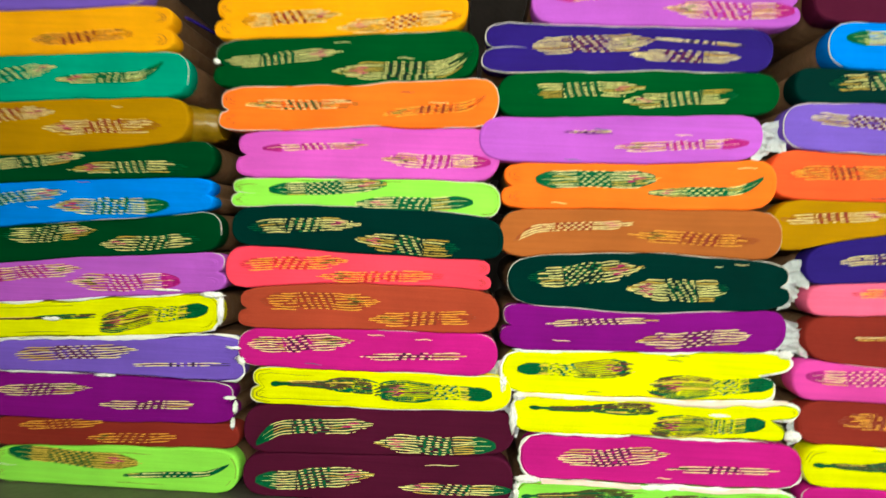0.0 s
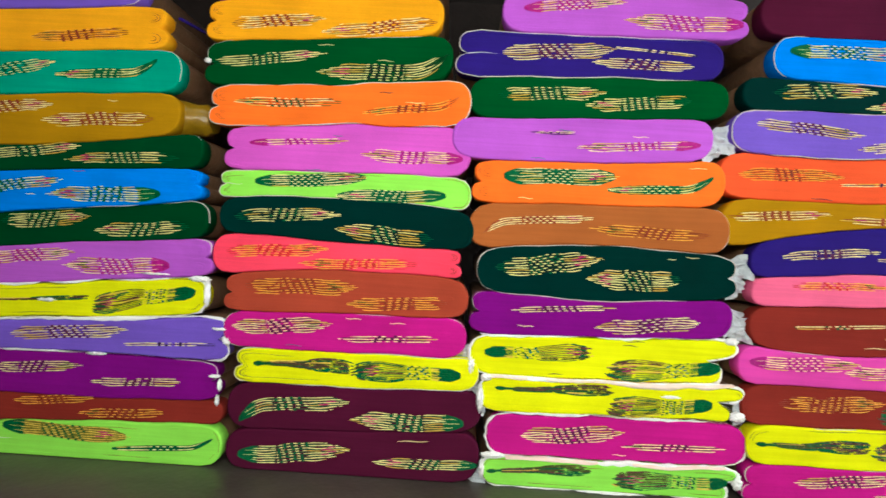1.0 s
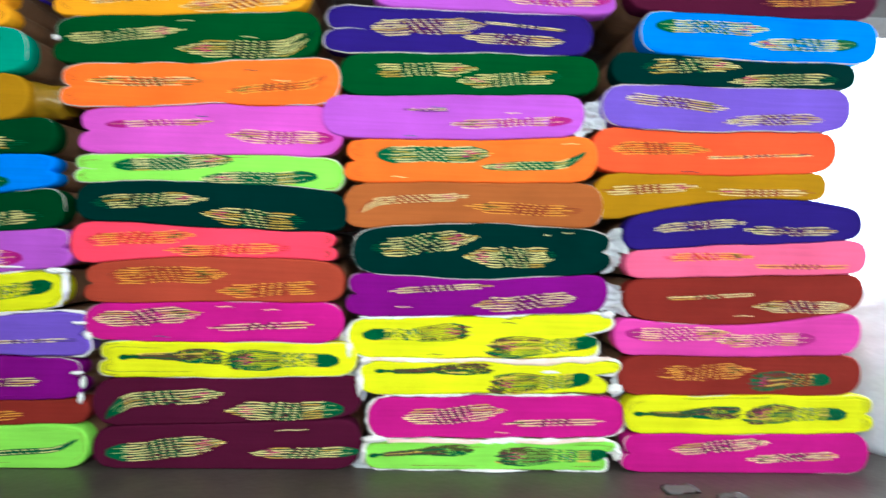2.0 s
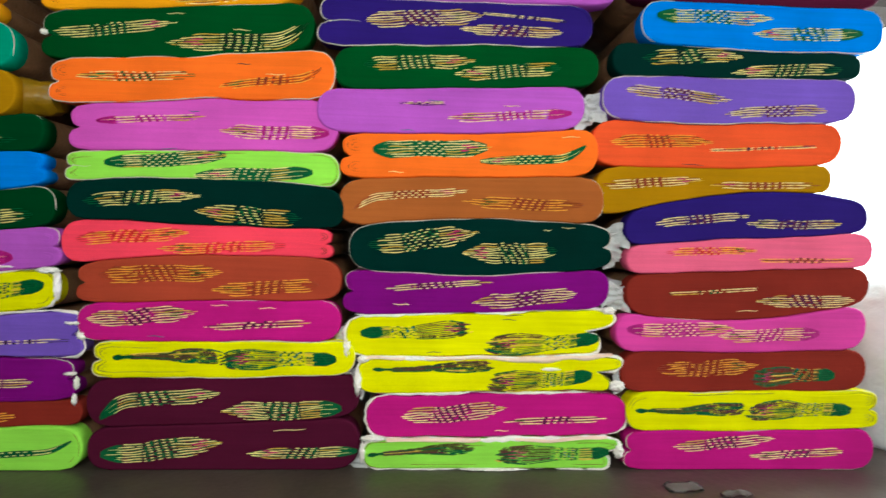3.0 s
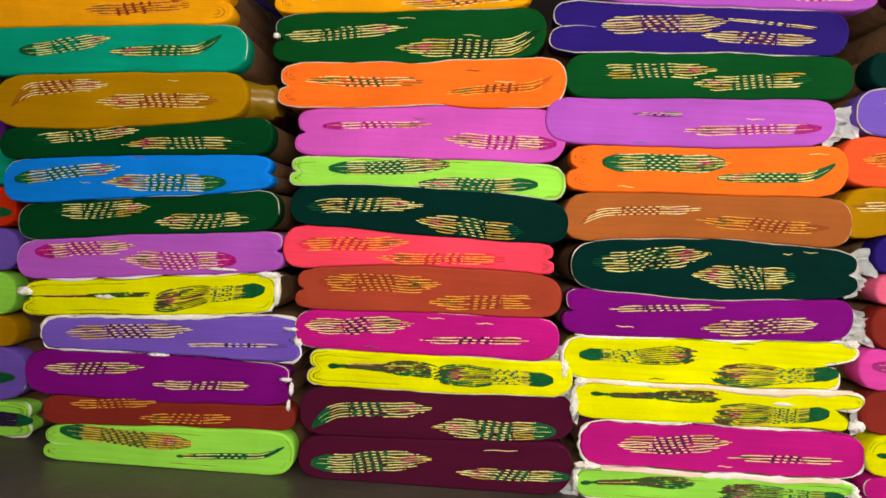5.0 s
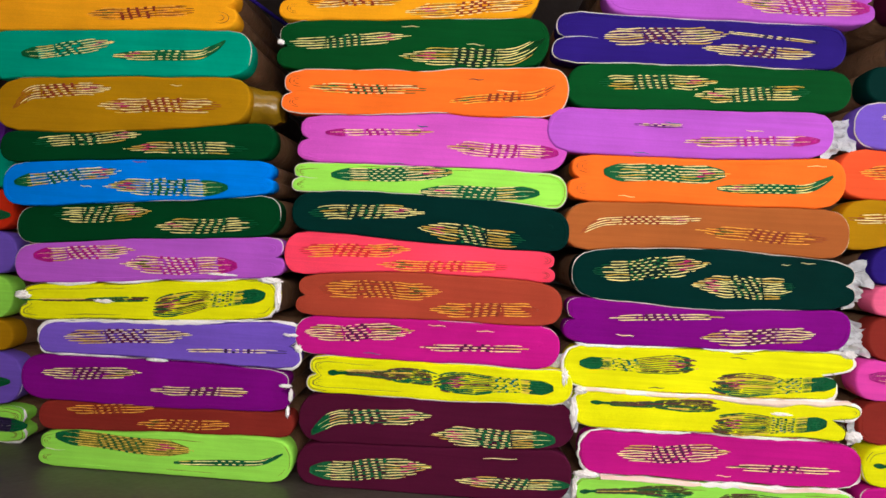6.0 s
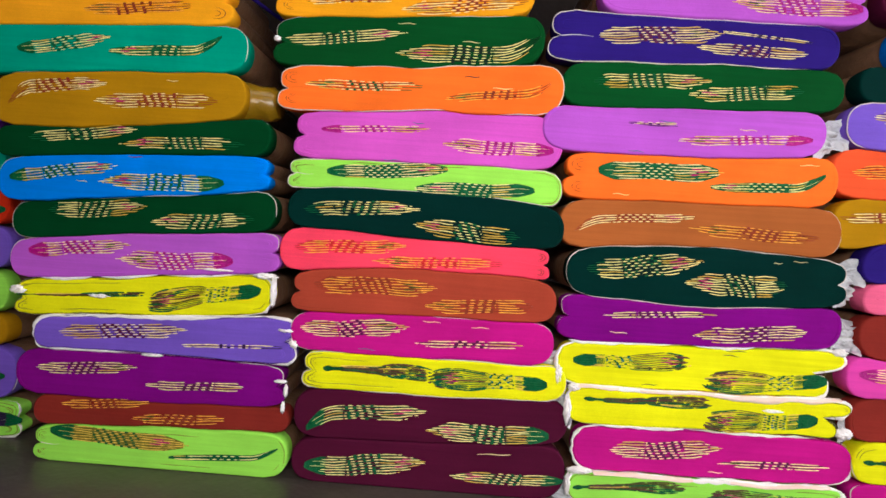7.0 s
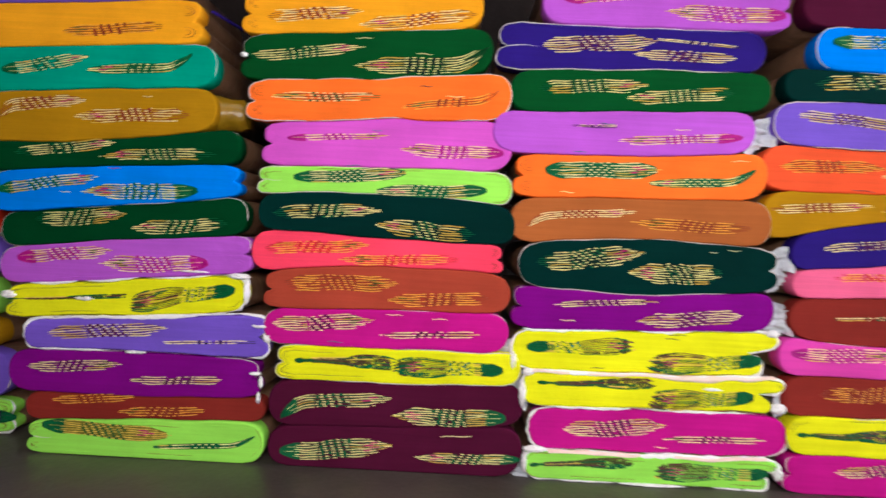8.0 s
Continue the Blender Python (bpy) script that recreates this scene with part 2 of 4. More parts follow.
def tube(bm, pts, y, r, rough=0.0, seed=0.0, keep=0.0, ends=0.0):
    """A thin cord along a closed outline, swelling and thinning out; keep: how much of it thins out to nothing."""
    n = len(pts)
    lo, hi = min(p[0] for p in pts), max(p[0] for p in pts)
    mid, half = (lo + hi) / 2, (hi - lo) / 2
    rows = []
    for i, (x, z) in enumerate(pts):
        q = noise.noise(Vector((x * 8, z * 14, seed + 4))) + 0.5 - keep
        fade = min(1.0, max(0.0, 0.5 + (q + ends * max(0.0, abs(x - mid) / half - 0.8)) * 3.0))
        w = r * (1 + rough * noise.noise(Vector((x * 55, z * 55, seed)))) * fade + 0.00012
        ax, az = pts[i - 1]
        bx, bz = pts[(i + 1) % n]
        q = math.hypot(bx - ax, bz - az) or 1.0
        nx, nz = (bz - az) / q, -(bx - ax) / q
        jit = rough * 0.8 * r * noise.noise(Vector((x * 120, z * 120, seed + 2)))
        x, z = x + nx * jit, z + nz * jit
        rows.append([bm.verts.new((x + nx * w * c, y + (1 - fade) * 0.003 + w * s, z + nz * w * c)) for c, s in ((1, 0), (0, -1), (-1, 0), (0, 1))])
    for i in range(n):
        a, b = rows[i], rows[(i + 1) % n]
        for j in range(4):
            bm.faces.new((a[j], a[(j + 1) % 4], b[(j + 1) % 4], b[j])).smooth = True


# style: threads, tip, spot, ground, shape, hook
STYLES = dict(
    gold=(GOLD, LEAF, ROSE, None, "leaf", 0), forestgold=(GOLD, LEAF, ROSE, None, "leaf", 0), forest_hook=(GOLD, SHADE_GREEN, ROSE, None, "leaf", 1),
    goldplain=(PALEGOLD, None, OLIVE, None, "block", 0), orangegold=(ORANGEGOLD, None, OLIVE, None, "block", 0),
    green=(GOLD, LEAF, ROSE, None, "leaf", 0), green_hook=(GOLD, LEAF, ROSE, LEAF, "leaf", 1), green_hookd=(GOLD, LEAF, ROSE, None, "leaf", -1),
    full=(PALEGOLD, LEAF, ROSE, LEAF, "leaf", 0),
    rust=(PALEGOLD, RUSTED, ROSE, None, "leaf", 0), rust_hook=(ORANGEGOLD, RUSTED, LEAF, None, "leaf", 1), rust_hookd=(PALEGOLD, RUSTED, ROSE, None, "leaf", -1),
    rustgold=(ORANGEGOLD, RUSTED, OLIVE, None, "leaf", 0), red=(ORANGEGOLD, REDDISH, OLIVE, None, "leaf", 0),
    magenta=(PALEGOLD, FUCHSIA, OLIVE, None, "leaf", 0), dense=(OLIVE, LEAF, ROSE, DRAB, "bulb", 0), stem=(OLIVE, LEAF, ROSE, DRAB, "stem", 0),
    limeleaf=(DULLGOLD, LEAF, ROSE, DRAB, "leaf", 0),
    fine=(PALEGOLD, LEAF, LEAF, None, "leaf", 0), thin=(PALEGOLD, INK, OLIVE, None, "block", 0), dark=(INK, LEAF, INK, INK, "leaf", 0))


# darker thread for each style, which paints the shade between its floats
UNDER = dict(limeleaf=None, gold="shade_green", forestgold="shade_green", forest_hook="shade_green", goldplain="wine", orangegold="rust", green="leaf", green_hook="leaf", green_hookd="leaf", full=None, rust="rust",
             rust_hook="rust", rust_hookd="rust", rustgold="rust", red="red", magenta="rose", dense=None, stem=None, fine="rust", thin="wine", dark=None)
UNDER_THREAD = dict(shade_green=SHADE_GREEN, wine=WINE, rust=RUSTED, leaf=LEAF, red=REDDISH, rose=FUCHSIA)


def motif(parent, spec, y, seed):
    """A woven motif, from its tip to its head: level floats of raised thread that swell and close with its outline, a chequered
    band across its middle, a bright eye in its head and a thickly worked tip."""
    style, xa, za, xb, zb, h = spec
    main, tip, spot, ground, shape, hook = STYLES[style]
    rnd = random.Random(seed)
    bulb, stem, block = shape == "bulb", shape == "stem", shape == "block"
    dark = bulb or stem
    length = math.hypot(xb - xa, zb - za)
    ux, uz = (xb - xa) / length, (zb - za) / length
    vx, vz = -uz, ux
    if vz < 0:
        vx, vz = -vx, -vz
    under = UNDER_THREAD.get(UNDER[style], LEAF)
    mats = [main, tip or under, spot or main, ground or under, under, DULLGOLD if main in (GOLD, PALEGOLD) else main, UMBER, LEAF, TEALISH, DULLGOLD]
    MAIN, TIP, SPOT, GROUND, SHADE, DULL, BROWN, GREEN, TEALY, STRAW = range(10)
    bm, cap = bmesh.new(), bmesh.new()
    lean = rnd.uniform(-0.3, 0.5)
    solid = style in ("green", "green_hook", "green_hookd", "full", "limeleaf", "magenta", "dense", "stem", "dark")
    phase, slant = rnd.uniform(0, 6), rnd.choice((-0.16, 0.1, 0.22, 0.5))
    pitch = 0.0023 if dark else 0.0036
    rows = max(2, round(h / pitch))
    tip_end = rnd.uniform(0.14, 0.20) if tip else 0.0
    band0, band1 = (0.27, 0.47) if bulb else (0.33 + rnd.uniform(-0.03, 0.03), 0.62 + rnd.uniform(-0.04, 0.03))
    columns = max(2, round((band1 - band0) * length / (0.0105 if dark else 0.0100)))

    def env(u):
        if bulb:
            if u < 0.10:
                return 0.12 + 0.58 * (u / 0.10) ** 0.5
            if u < 0.45:
                return 0.70 - 0.05 * math.sin((u - 0.10) / 0.35 * math.pi)
            t = (u - 0.45) / 0.55
            return 0.68 * (1 - t) ** 0.6 + 0.56 * max(0.0, math.sin(t ** 1.2 * math.pi)) ** 0.8 + 0.28 * t
        if stem:
            if u < 0.10:
                return 0.10 + 0.28 * math.sin(u / 0.10 * math.pi)
            if u < 0.5:
                return 0.16 + 0.26 * ((u - 0.1) / 0.4) ** 1.5
            return 0.42 + 0.58 * max(0.0, math.sin((u - 0.5) / 0.54 * math.pi)) ** 0.8
        a = 0.15 + 0.85 * max(0.0, u / 0.14) ** 0.6 if u < 0.14 else 1.0
        b = 1.0 if u < 0.76 else 1.0 - 0.88 * ((u - 0.76) / 0.24) ** 1.6
        return a * b * (0.93 + 0.07 * math.sin(u * 8 + phase))

    def spine(u):
        c = 0.06 * h * math.sin(u * 4.2 + phase) + 0.02 * h * math.sin(u * 13 + phase * 2)
        if hook and u < 0.26:
            c += (hook * 0.75 * h + hook * 0.006) * (1 - u / 0.26) ** 1.8
        return c

    def at(u, v, lift, tight=0.85 if dark else 0.55):
        s = spine(u) + v * h / 2 * (1 - tight + tight * env(min(max(u, 0.0), 1.0)))
        along = (u * 1.07 - 0.035) * length - v * h * 0.5 * lean * (0.2 + 0.8 * u)
        return Vector((xa + ux * along + vx * s, y - lift, za + uz * along + vz * s))

    def float_(into, u0, u1, v, half, lift, index, wave=0.0, blunt=0.45):
        """One raised thread from u0 to u1, a low ridge that thins out at its ends."""
        segs = max(2, int((u1 - u0) * length / 0.0034))
        prev = None
        for i in range(segs + 1):
            u = u0 + (u1 - u0) * i / segs
            c = at(u, v + wave * (0.4 * math.sin(u * 26 + v * 5 + phase) + noise.noise(Vector((u * 7, v * 2 + seed, 0)))), lift)
            w = half * (blunt if i in (0, segs) else rnd.uniform(0.8, 1.15))
            tri = [into.verts.new(c + Vector((vx * w, 0.0005, vz * w))), into.verts.new(c), into.verts.new(c - Vector((vx * w, -0.0005, vz * w)))]
            if prev:
                for q in (0, 1):
                    into.faces.new((prev[q], prev[q + 1], tri[q + 1], tri[q])).material_index = index
            prev = tri

    if ground and not dark:
        steps = 40
        start = 0.04
        for i in range(steps):
            q = [start + (0.955 - start) * (i + e) / steps for e in (0, 1)]
            k = [(0.97 + 0.10 * noise.noise(Vector((e * 26, seed, 0)))) * env(e) for e in q]
            f = bm.faces.new([bm.verts.new(at(e, w, 0.0003, 0.0)) for e, w in ((q[0], k[0]), (q[0], -k[0]), (q[1], -k[1]), (q[1], k[1]))])
            f.material_index = GROUND

    room = h / rows / 2
    for j in range(rows):
        v = -1 + 2 * (j + 0.5) / rows
        half = min(0.00068, room * 0.5)
        jog = rnd.uniform(-0.10, 0.10)
        within = [i / 60 for i in range(61) if env(i / 60) >= abs(v) - 0.06 or dark]
        first = within[0] + rnd.uniform(0.0, 0.02)
        last = within[-1] - rnd.uniform(0.0, 0.025) - (0.08 * rnd.random() if dark else 0.0)
        if tip:
            # the tip: thick floats side by side, with a pale thread here and there
            end = tip_end + (rnd.uniform(-0.03, 0.03) if solid else rnd.uniform(-0.10, 0.04))
            if solid:
                if j % 2:
                    float_(bm, first + 0.04, end, v + 0.4 / rows, 0.0003, 0.0011, MAIN if not dark else TIP, 0.05)
            else:
                float_(bm, first, end, v, half * 0.8, 0.0007, TIP)
            first = end - 0.01
        # the shade between the floats, painted as darker threads where the ground weave shows through
        if UNDER[style] and not ground and j < rows - 1:
            u = max(first, 0.05) + rnd.uniform(0, 0.06)
            while u < last - 0.06:
                e = min(u + rnd.uniform(0.03, 0.09) / length, last - 0.03)
                float_(bm, u, e, v + 1.0 / rows, room * 0.42, 0.0004, SHADE, 0.05)
                u = e + rnd.uniform(0.001, 0.006) / length
        u = first
        while u < last - 0.01:
            if band0 <= u < band1 and not stem:
                # the chequered band: short floats, with dark bars between them
                width = (band1 - band0) / columns
                place = (u - band0) / width + slant * j + jog
                into = place - math.floor(place)
                if into < 0.60:
                    e = u + (0.60 - into) * width
                    if bulb:
                        float_(bm, u, e, v, half * 0.8, 0.0009, STRAW if j % 2 else GREEN, 0.06)
                    elif rnd.random() < 0.94:
                        float_(bm, u, e, v, half * 1.1, 0.0010, MAIN, 0.07)
                else:
                    e = u + (1.0 - into) * width
                    if rnd.random() < 0.68 and (tip or ground or UNDER[style]):
                        float_(bm, u, e, v, room * rnd.uniform(0.7, 1.0), 0.0007, (TEALY if rnd.random() < 0.3 else GREEN) if bulb else (TIP if tip else SHADE), 0.0, 0.8)
                u = max(e, u + 0.004)
                continue
            stop = last if u >= band1 or stem else band0
            e = min(stop, u + rnd.uniform(0.02, 0.06) / length)
            if dark:
                q = rnd.random()
                if u < 0.45 and not stem:
                    index = STRAW if q < 0.45 else GREEN
                else:
                    index = GREEN if q < 0.30 else (BROWN if q < 0.62 else (MAIN if q < 0.94 else STRAW))
                float_(bm, u, e, v, room * (0.95 if u > 0.5 or stem else 0.55), 0.0008, index, 0.05)
            else:
                # a quarter of the floats in dull gold, to paint the gold's shimmer
                float_(bm, u, e, v, half, 0.0010, DULL if rnd.random() < 0.25 else MAIN, 0.08)
            u = e + (0.0008 if rnd.random() < 0.7 else 0.0022) / length
        # the eye in the head
        if spot and abs(v) < 0.45 and (not block or seed % 2) and not stem:
            c = 0.79 + (0.03 if j % 2 else -0.02) + rnd.uniform(-0.015, 0.015)
            reach = 0.04 * (1 - abs(v)) + 0.012
            float_(bm, c - reach, min(c + reach, last - 0.04), v + 0.5 / rows, room * 0.65, 0.0011, SPOT)
    if tip and solid:
        # a ribbed patch, its inner edge uneven
        across = 2 * rows
        grid = []
        for i in range(9):
            line = []
            for j in range(across + 1):
                v = -1 + 2 * j / across
                line.append(cap.verts.new(at(0.005 + (tip_end + 0.03 * noise.noise(Vector((v * 5, seed, 2)))) * i / 8, v * 0.97, 0.0004 if j % 2 else 0.0008, 1.0)))
            grid.append(line)
        for i in range(8):
            for j in range(across):
                cap.faces.new((grid[i][j], grid[i + 1][j], grid[i + 1][j + 1], grid[i][j + 1]))
    bmesh.ops.recalc_face_normals(bm, faces=bm.faces)
    woven = part("woven_motif", bm, mats, parent)
    if len(cap.faces):
        bmesh.ops.recalc_face_normals(cap, faces=cap.faces)
        part("motif_tip", cap, tip, woven)
    else:
        cap.free()
    return woven


def stitch(parent, x, y, z, reach, seed, mat):
    """A loose thread that floats over the folded edge."""
    slope = 0.05 * math.sin(seed * 3.7)
    bm = bmesh.new()
    prev = None
    for i in range(9):
        u = i / 4 - 1
        c = Vector((x + u * reach, y - 0.0009, z - slope * u * reach + 0.0005 * math.sin(u * 4 + seed)))
        w = 0.0006 * (1 - 0.6 * u * u)
        tri = [bm.verts.new(c + Vector((0, 0.0007, w))), bm.verts.new(c), bm.verts.new(c + Vector((0, 0.0007, -w)))]
        if prev:
            for q in (0, 1):
                bm.faces.new((prev[q], prev[q + 1], tri[q + 1], tri[q]))
        prev = tri
    part("loose_stitch", bm, mat, parent)


def fold_curl(parent, stack, k, x, inward, y, mat, seed, lobes):
    """The rolled layers that show where the cloth turns back inside its fold."""
    rnd = random.Random(seed)
    h = stack.seam(k, x) - stack.seam(k + 1, x)
    for t in ((0.27, 0.74) if lobes == 2 else (rnd.uniform(0.4, 0.6),)):
        cx = x + inward * h * (0.36 if lobes == 2 else 0.5)
        cz = stack.seam(k, cx) * (1 - t) + stack.seam(k + 1, cx) * t
        bm = bmesh.new()
        turns = 2 if lobes == 2 else 1
        for ring in range(turns):
            r = h * (0.08 + 0.06 * ring) * rnd.uniform(0.8, 1.15)
            prev = None
            for i in range(15):
                a = -1.9 + 3.8 * i / 14 + rnd.uniform(-0.03, 0.03)
                w = 0.00045 * math.sin(math.pi * (i + 0.6) / 15.2)
                p = Vector((cx - inward * math.cos(a) * r * 1.3, y - 0.0004, cz + math.sin(a) * r * 0.75))
                o = Vector((math.cos(a) * w, 0, math.sin(a) * w))
                pair = [bm.verts.new(p + o), bm.verts.new(p - o + Vector((0, -0.0003, 0)))]
                if prev:
                    bm.faces.new((prev[0], prev[1], pair[1], pair[0]))
                prev = pair
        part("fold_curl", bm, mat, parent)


def flap(parent, x, y, z, h, out, seed):
    """A crumpled end of the clear film that sticks out of the fold's side."""
    bm = bmesh.new()
    nu, nv = 14, 16
    grid = []
    for i in range(nu + 1):
        row = []
        for j in range(nv + 1):
            u, v = i / nu, j / nv - 0.5
            p = noise.noise_vector(Vector((u * 2.1 + seed, v * 3.0, seed * 0.7)))
            pleat = 0.004 * u * math.sin(v * 22 + seed * 2 + u * 3)
            row.append(bm.verts.new((x + out * (u * 0.030 - 0.010) + p.x * 0.006, y + 0.007 + u * 0.010 + p.y * 0.008 + pleat, z + v * h * (1.0 - 0.45 * u) + p.z * 0.006)))
        grid.append(row)
    for i in range(nu):
        for j in range(nv):
            bm.faces.new((grid[i][j], grid[i + 1][j], grid[i + 1][j + 1], grid[i][j + 1])).smooth = True
    return part("film_flap", bm, FILM, parent, "crumpled clear film end")


def crease(parent, stack, k, x, inward, y, mat, seed):
    """The turned lip of the inner layer, running inwards from the notch between two folds."""
    rnd = random.Random(seed * 11 + inward)
    h = stack.seam(k, x) - stack.seam(k + 1, x)
    reach = rnd.uniform(0.018, 0.05)
    bm = bmesh.new()
    prev = None
    for i in range(19):
        t = i / 18
        px = x + inward * (h * 0.24 + reach * t)
        pz = stack.seam(k, px) * 0.5 + stack.seam(k + 1, px) * 0.5 + 0.0012 * math.sin(t * 4 + seed)
        w = 0.0009 * (1 - t) ** 0.7 * (1 + 0.5 * noise.noise(Vector((px * 90, seed, 0)))) + 0.0001
        row = [bm.verts.new((px, y + 0.0004, pz + w)), bm.verts.new((px, y - 0.0006, pz)), bm.verts.new((px, y + 0.0004, pz - w))]
        if prev:
            for q in (0, 1):
                bm.faces.new((prev[q], prev[q + 1], row[q + 1], row[q])).smooth = True
        prev = row
    bmesh.ops.recalc_face_normals(bm, faces=bm.faces)
    part("fold_crease", bm, mat, parent)


def liner(parent, stack, k, x0, x1, y, seed):
    """Ragged white lining that peeks out along the upper edge."""
    rnd = random.Random(seed * 5 + 2)
    for _ in range(2):
        a = x0 + (x1 - x0) * rnd.uniform(0.02, 0.6)
        b = min(x1 - 0.012, a + (x1 - x0) * rnd.uniform(0.15, 0.4))
        deep = rnd.uniform(0.003, 0.0065)
        bm = bmesh.new()
        prev = None
        n = 46
        for i in range(n + 1):
            t = i / n
            x = a + (b - a) * t
            z = stack.seam(k, x)
            swell = math.sin(math.pi * t) ** 0.6
            d = deep * swell * (0.55 + 0.7 * abs(noise.noise(Vector((x * 45, seed, 1))))) + 0.0002
            up = 0.0012 * swell * (1 + noise.noise(Vector((x * 70, seed, 6))))
            row = [bm.verts.new((x, y + 0.002, z + up)), bm.verts.new((x, y - 0.0012, z - d * 0.35)), bm.verts.new((x, y + 0.0004, z - d))]
            if prev:
                for q in (0, 1):
                    bm.faces.new((prev[q], prev[q + 1], row[q + 1], row[q])).smooth = True
            prev = row
        part("lining_edge", bm, WHITE_EDGE, parent, "ragged white lining edge")


def lining_strip(parent, stack, k, a, b, deep, seed):
    """A wide turned-out lip of the lining along the upper seam."""
    bm = bmesh.new()
    prev = None
    n = 60
    for i in range(n + 1):
        t = i / n
        x = a + (b - a) * t
        z = stack.seam(k, x)
        swell = math.sin(math.pi * min(1.0, 0.03 + t * 0.97)) ** 0.35
        d = deep * swell * (0.75 + 0.6 * noise.noise(Vector((x * 22, seed, 1)))) + 0.0003
        up = 0.0010 * noise.noise(Vector((x * 60, seed, 6)))
        row = [bm.verts.new((x, stack.y + 0.004, z + 0.001 + up)), bm.verts.new((x, stack.y - 0.0042, z - d * 0.25)), bm.verts.new((x, stack.y - 0.0046, z - d * 0.7)), bm.verts.new((x, stack.y - 0.001, z - d))]
        if prev:
            for q in (0, 1, 2):
                bm.faces.new((prev[q], prev[q + 1], row[q + 1], row[q])).smooth = True
        prev = row
    bmesh.ops.recalc_face_normals(bm, faces=bm.faces)
    part("lining_edge", bm, BLUSH_EDGE, parent, "pale pinkish turned-out lining edge")


def crumple(parent, x, z, w, h, seed, y=0.0):
    """A crumpled bit of white lining pushed out of the fold."""
    bm = bmesh.new()
    bmesh.ops.create_icosphere(bm, subdivisions=4, radius=1.0)
    for v in bm.verts:
        p = v.co.copy()
        ridge = 1 - 2 * abs(noise.noise(p * 1.7 + Vector((seed * 3.1, 0, seed))))
        fine = 1 - 2 * abs(noise.noise(p * 4.2 + Vector((0, seed * 1.7, 3))))
        q = 0.42 + 0.50 * ridge + 0.24 * fine
        v.co = Vector((x + p.x * q * w / 2, y + p.y * q * 0.0055, z + p.z * q * h / 2))
    for f in bm.faces:
        f.smooth = True
    part("crumpled_lining", bm, WHITE_EDGE, parent, "crumpled white lining corner")


def tied_end(parent, x, y, z, h, mat):
    """The gathered, glossy end of a sleeve, knotted beside the fold."""
    bm = bmesh.new()
    rows = []
    n, m = 26, 12
    for i in range(m + 1):
        t = i / m
        r = h * (0.47 - 0.12 * t + 0.02 * math.sin(t * 9)) * (1 if t < 0.9 else 0.85)
        ring = []
        for j in range(n):
            a = 2 * math.pi * j / n
            q = r * (1 + 0.06 * math.sin(a * 7 + t * 2) * t + 0.05 * noise.noise(Vector((a * 2, t * 5, 3))))
            ring.append(bm.verts.new((x - 0.022 + 0.055 * t, y + 0.045 + math.cos(a) * 0.036 * (1 - 0.4 * t), z + math.sin(a) * q)))
        rows.append(ring)
    for a, b in zip(rows, rows[1:]):
        for j in range(n):
            bm.faces.new((a[j], a[(j + 1) % n], b[(j + 1) % n], b[j])).smooth = True
    bm.faces.new(rows[-1])
    bmesh.ops.recalc_face_normals(bm, faces=bm.faces)
    return part("tied_end", bm, mat, parent, "glossy gathered sleeve end")


COUNT = [0]
PLACED = {}


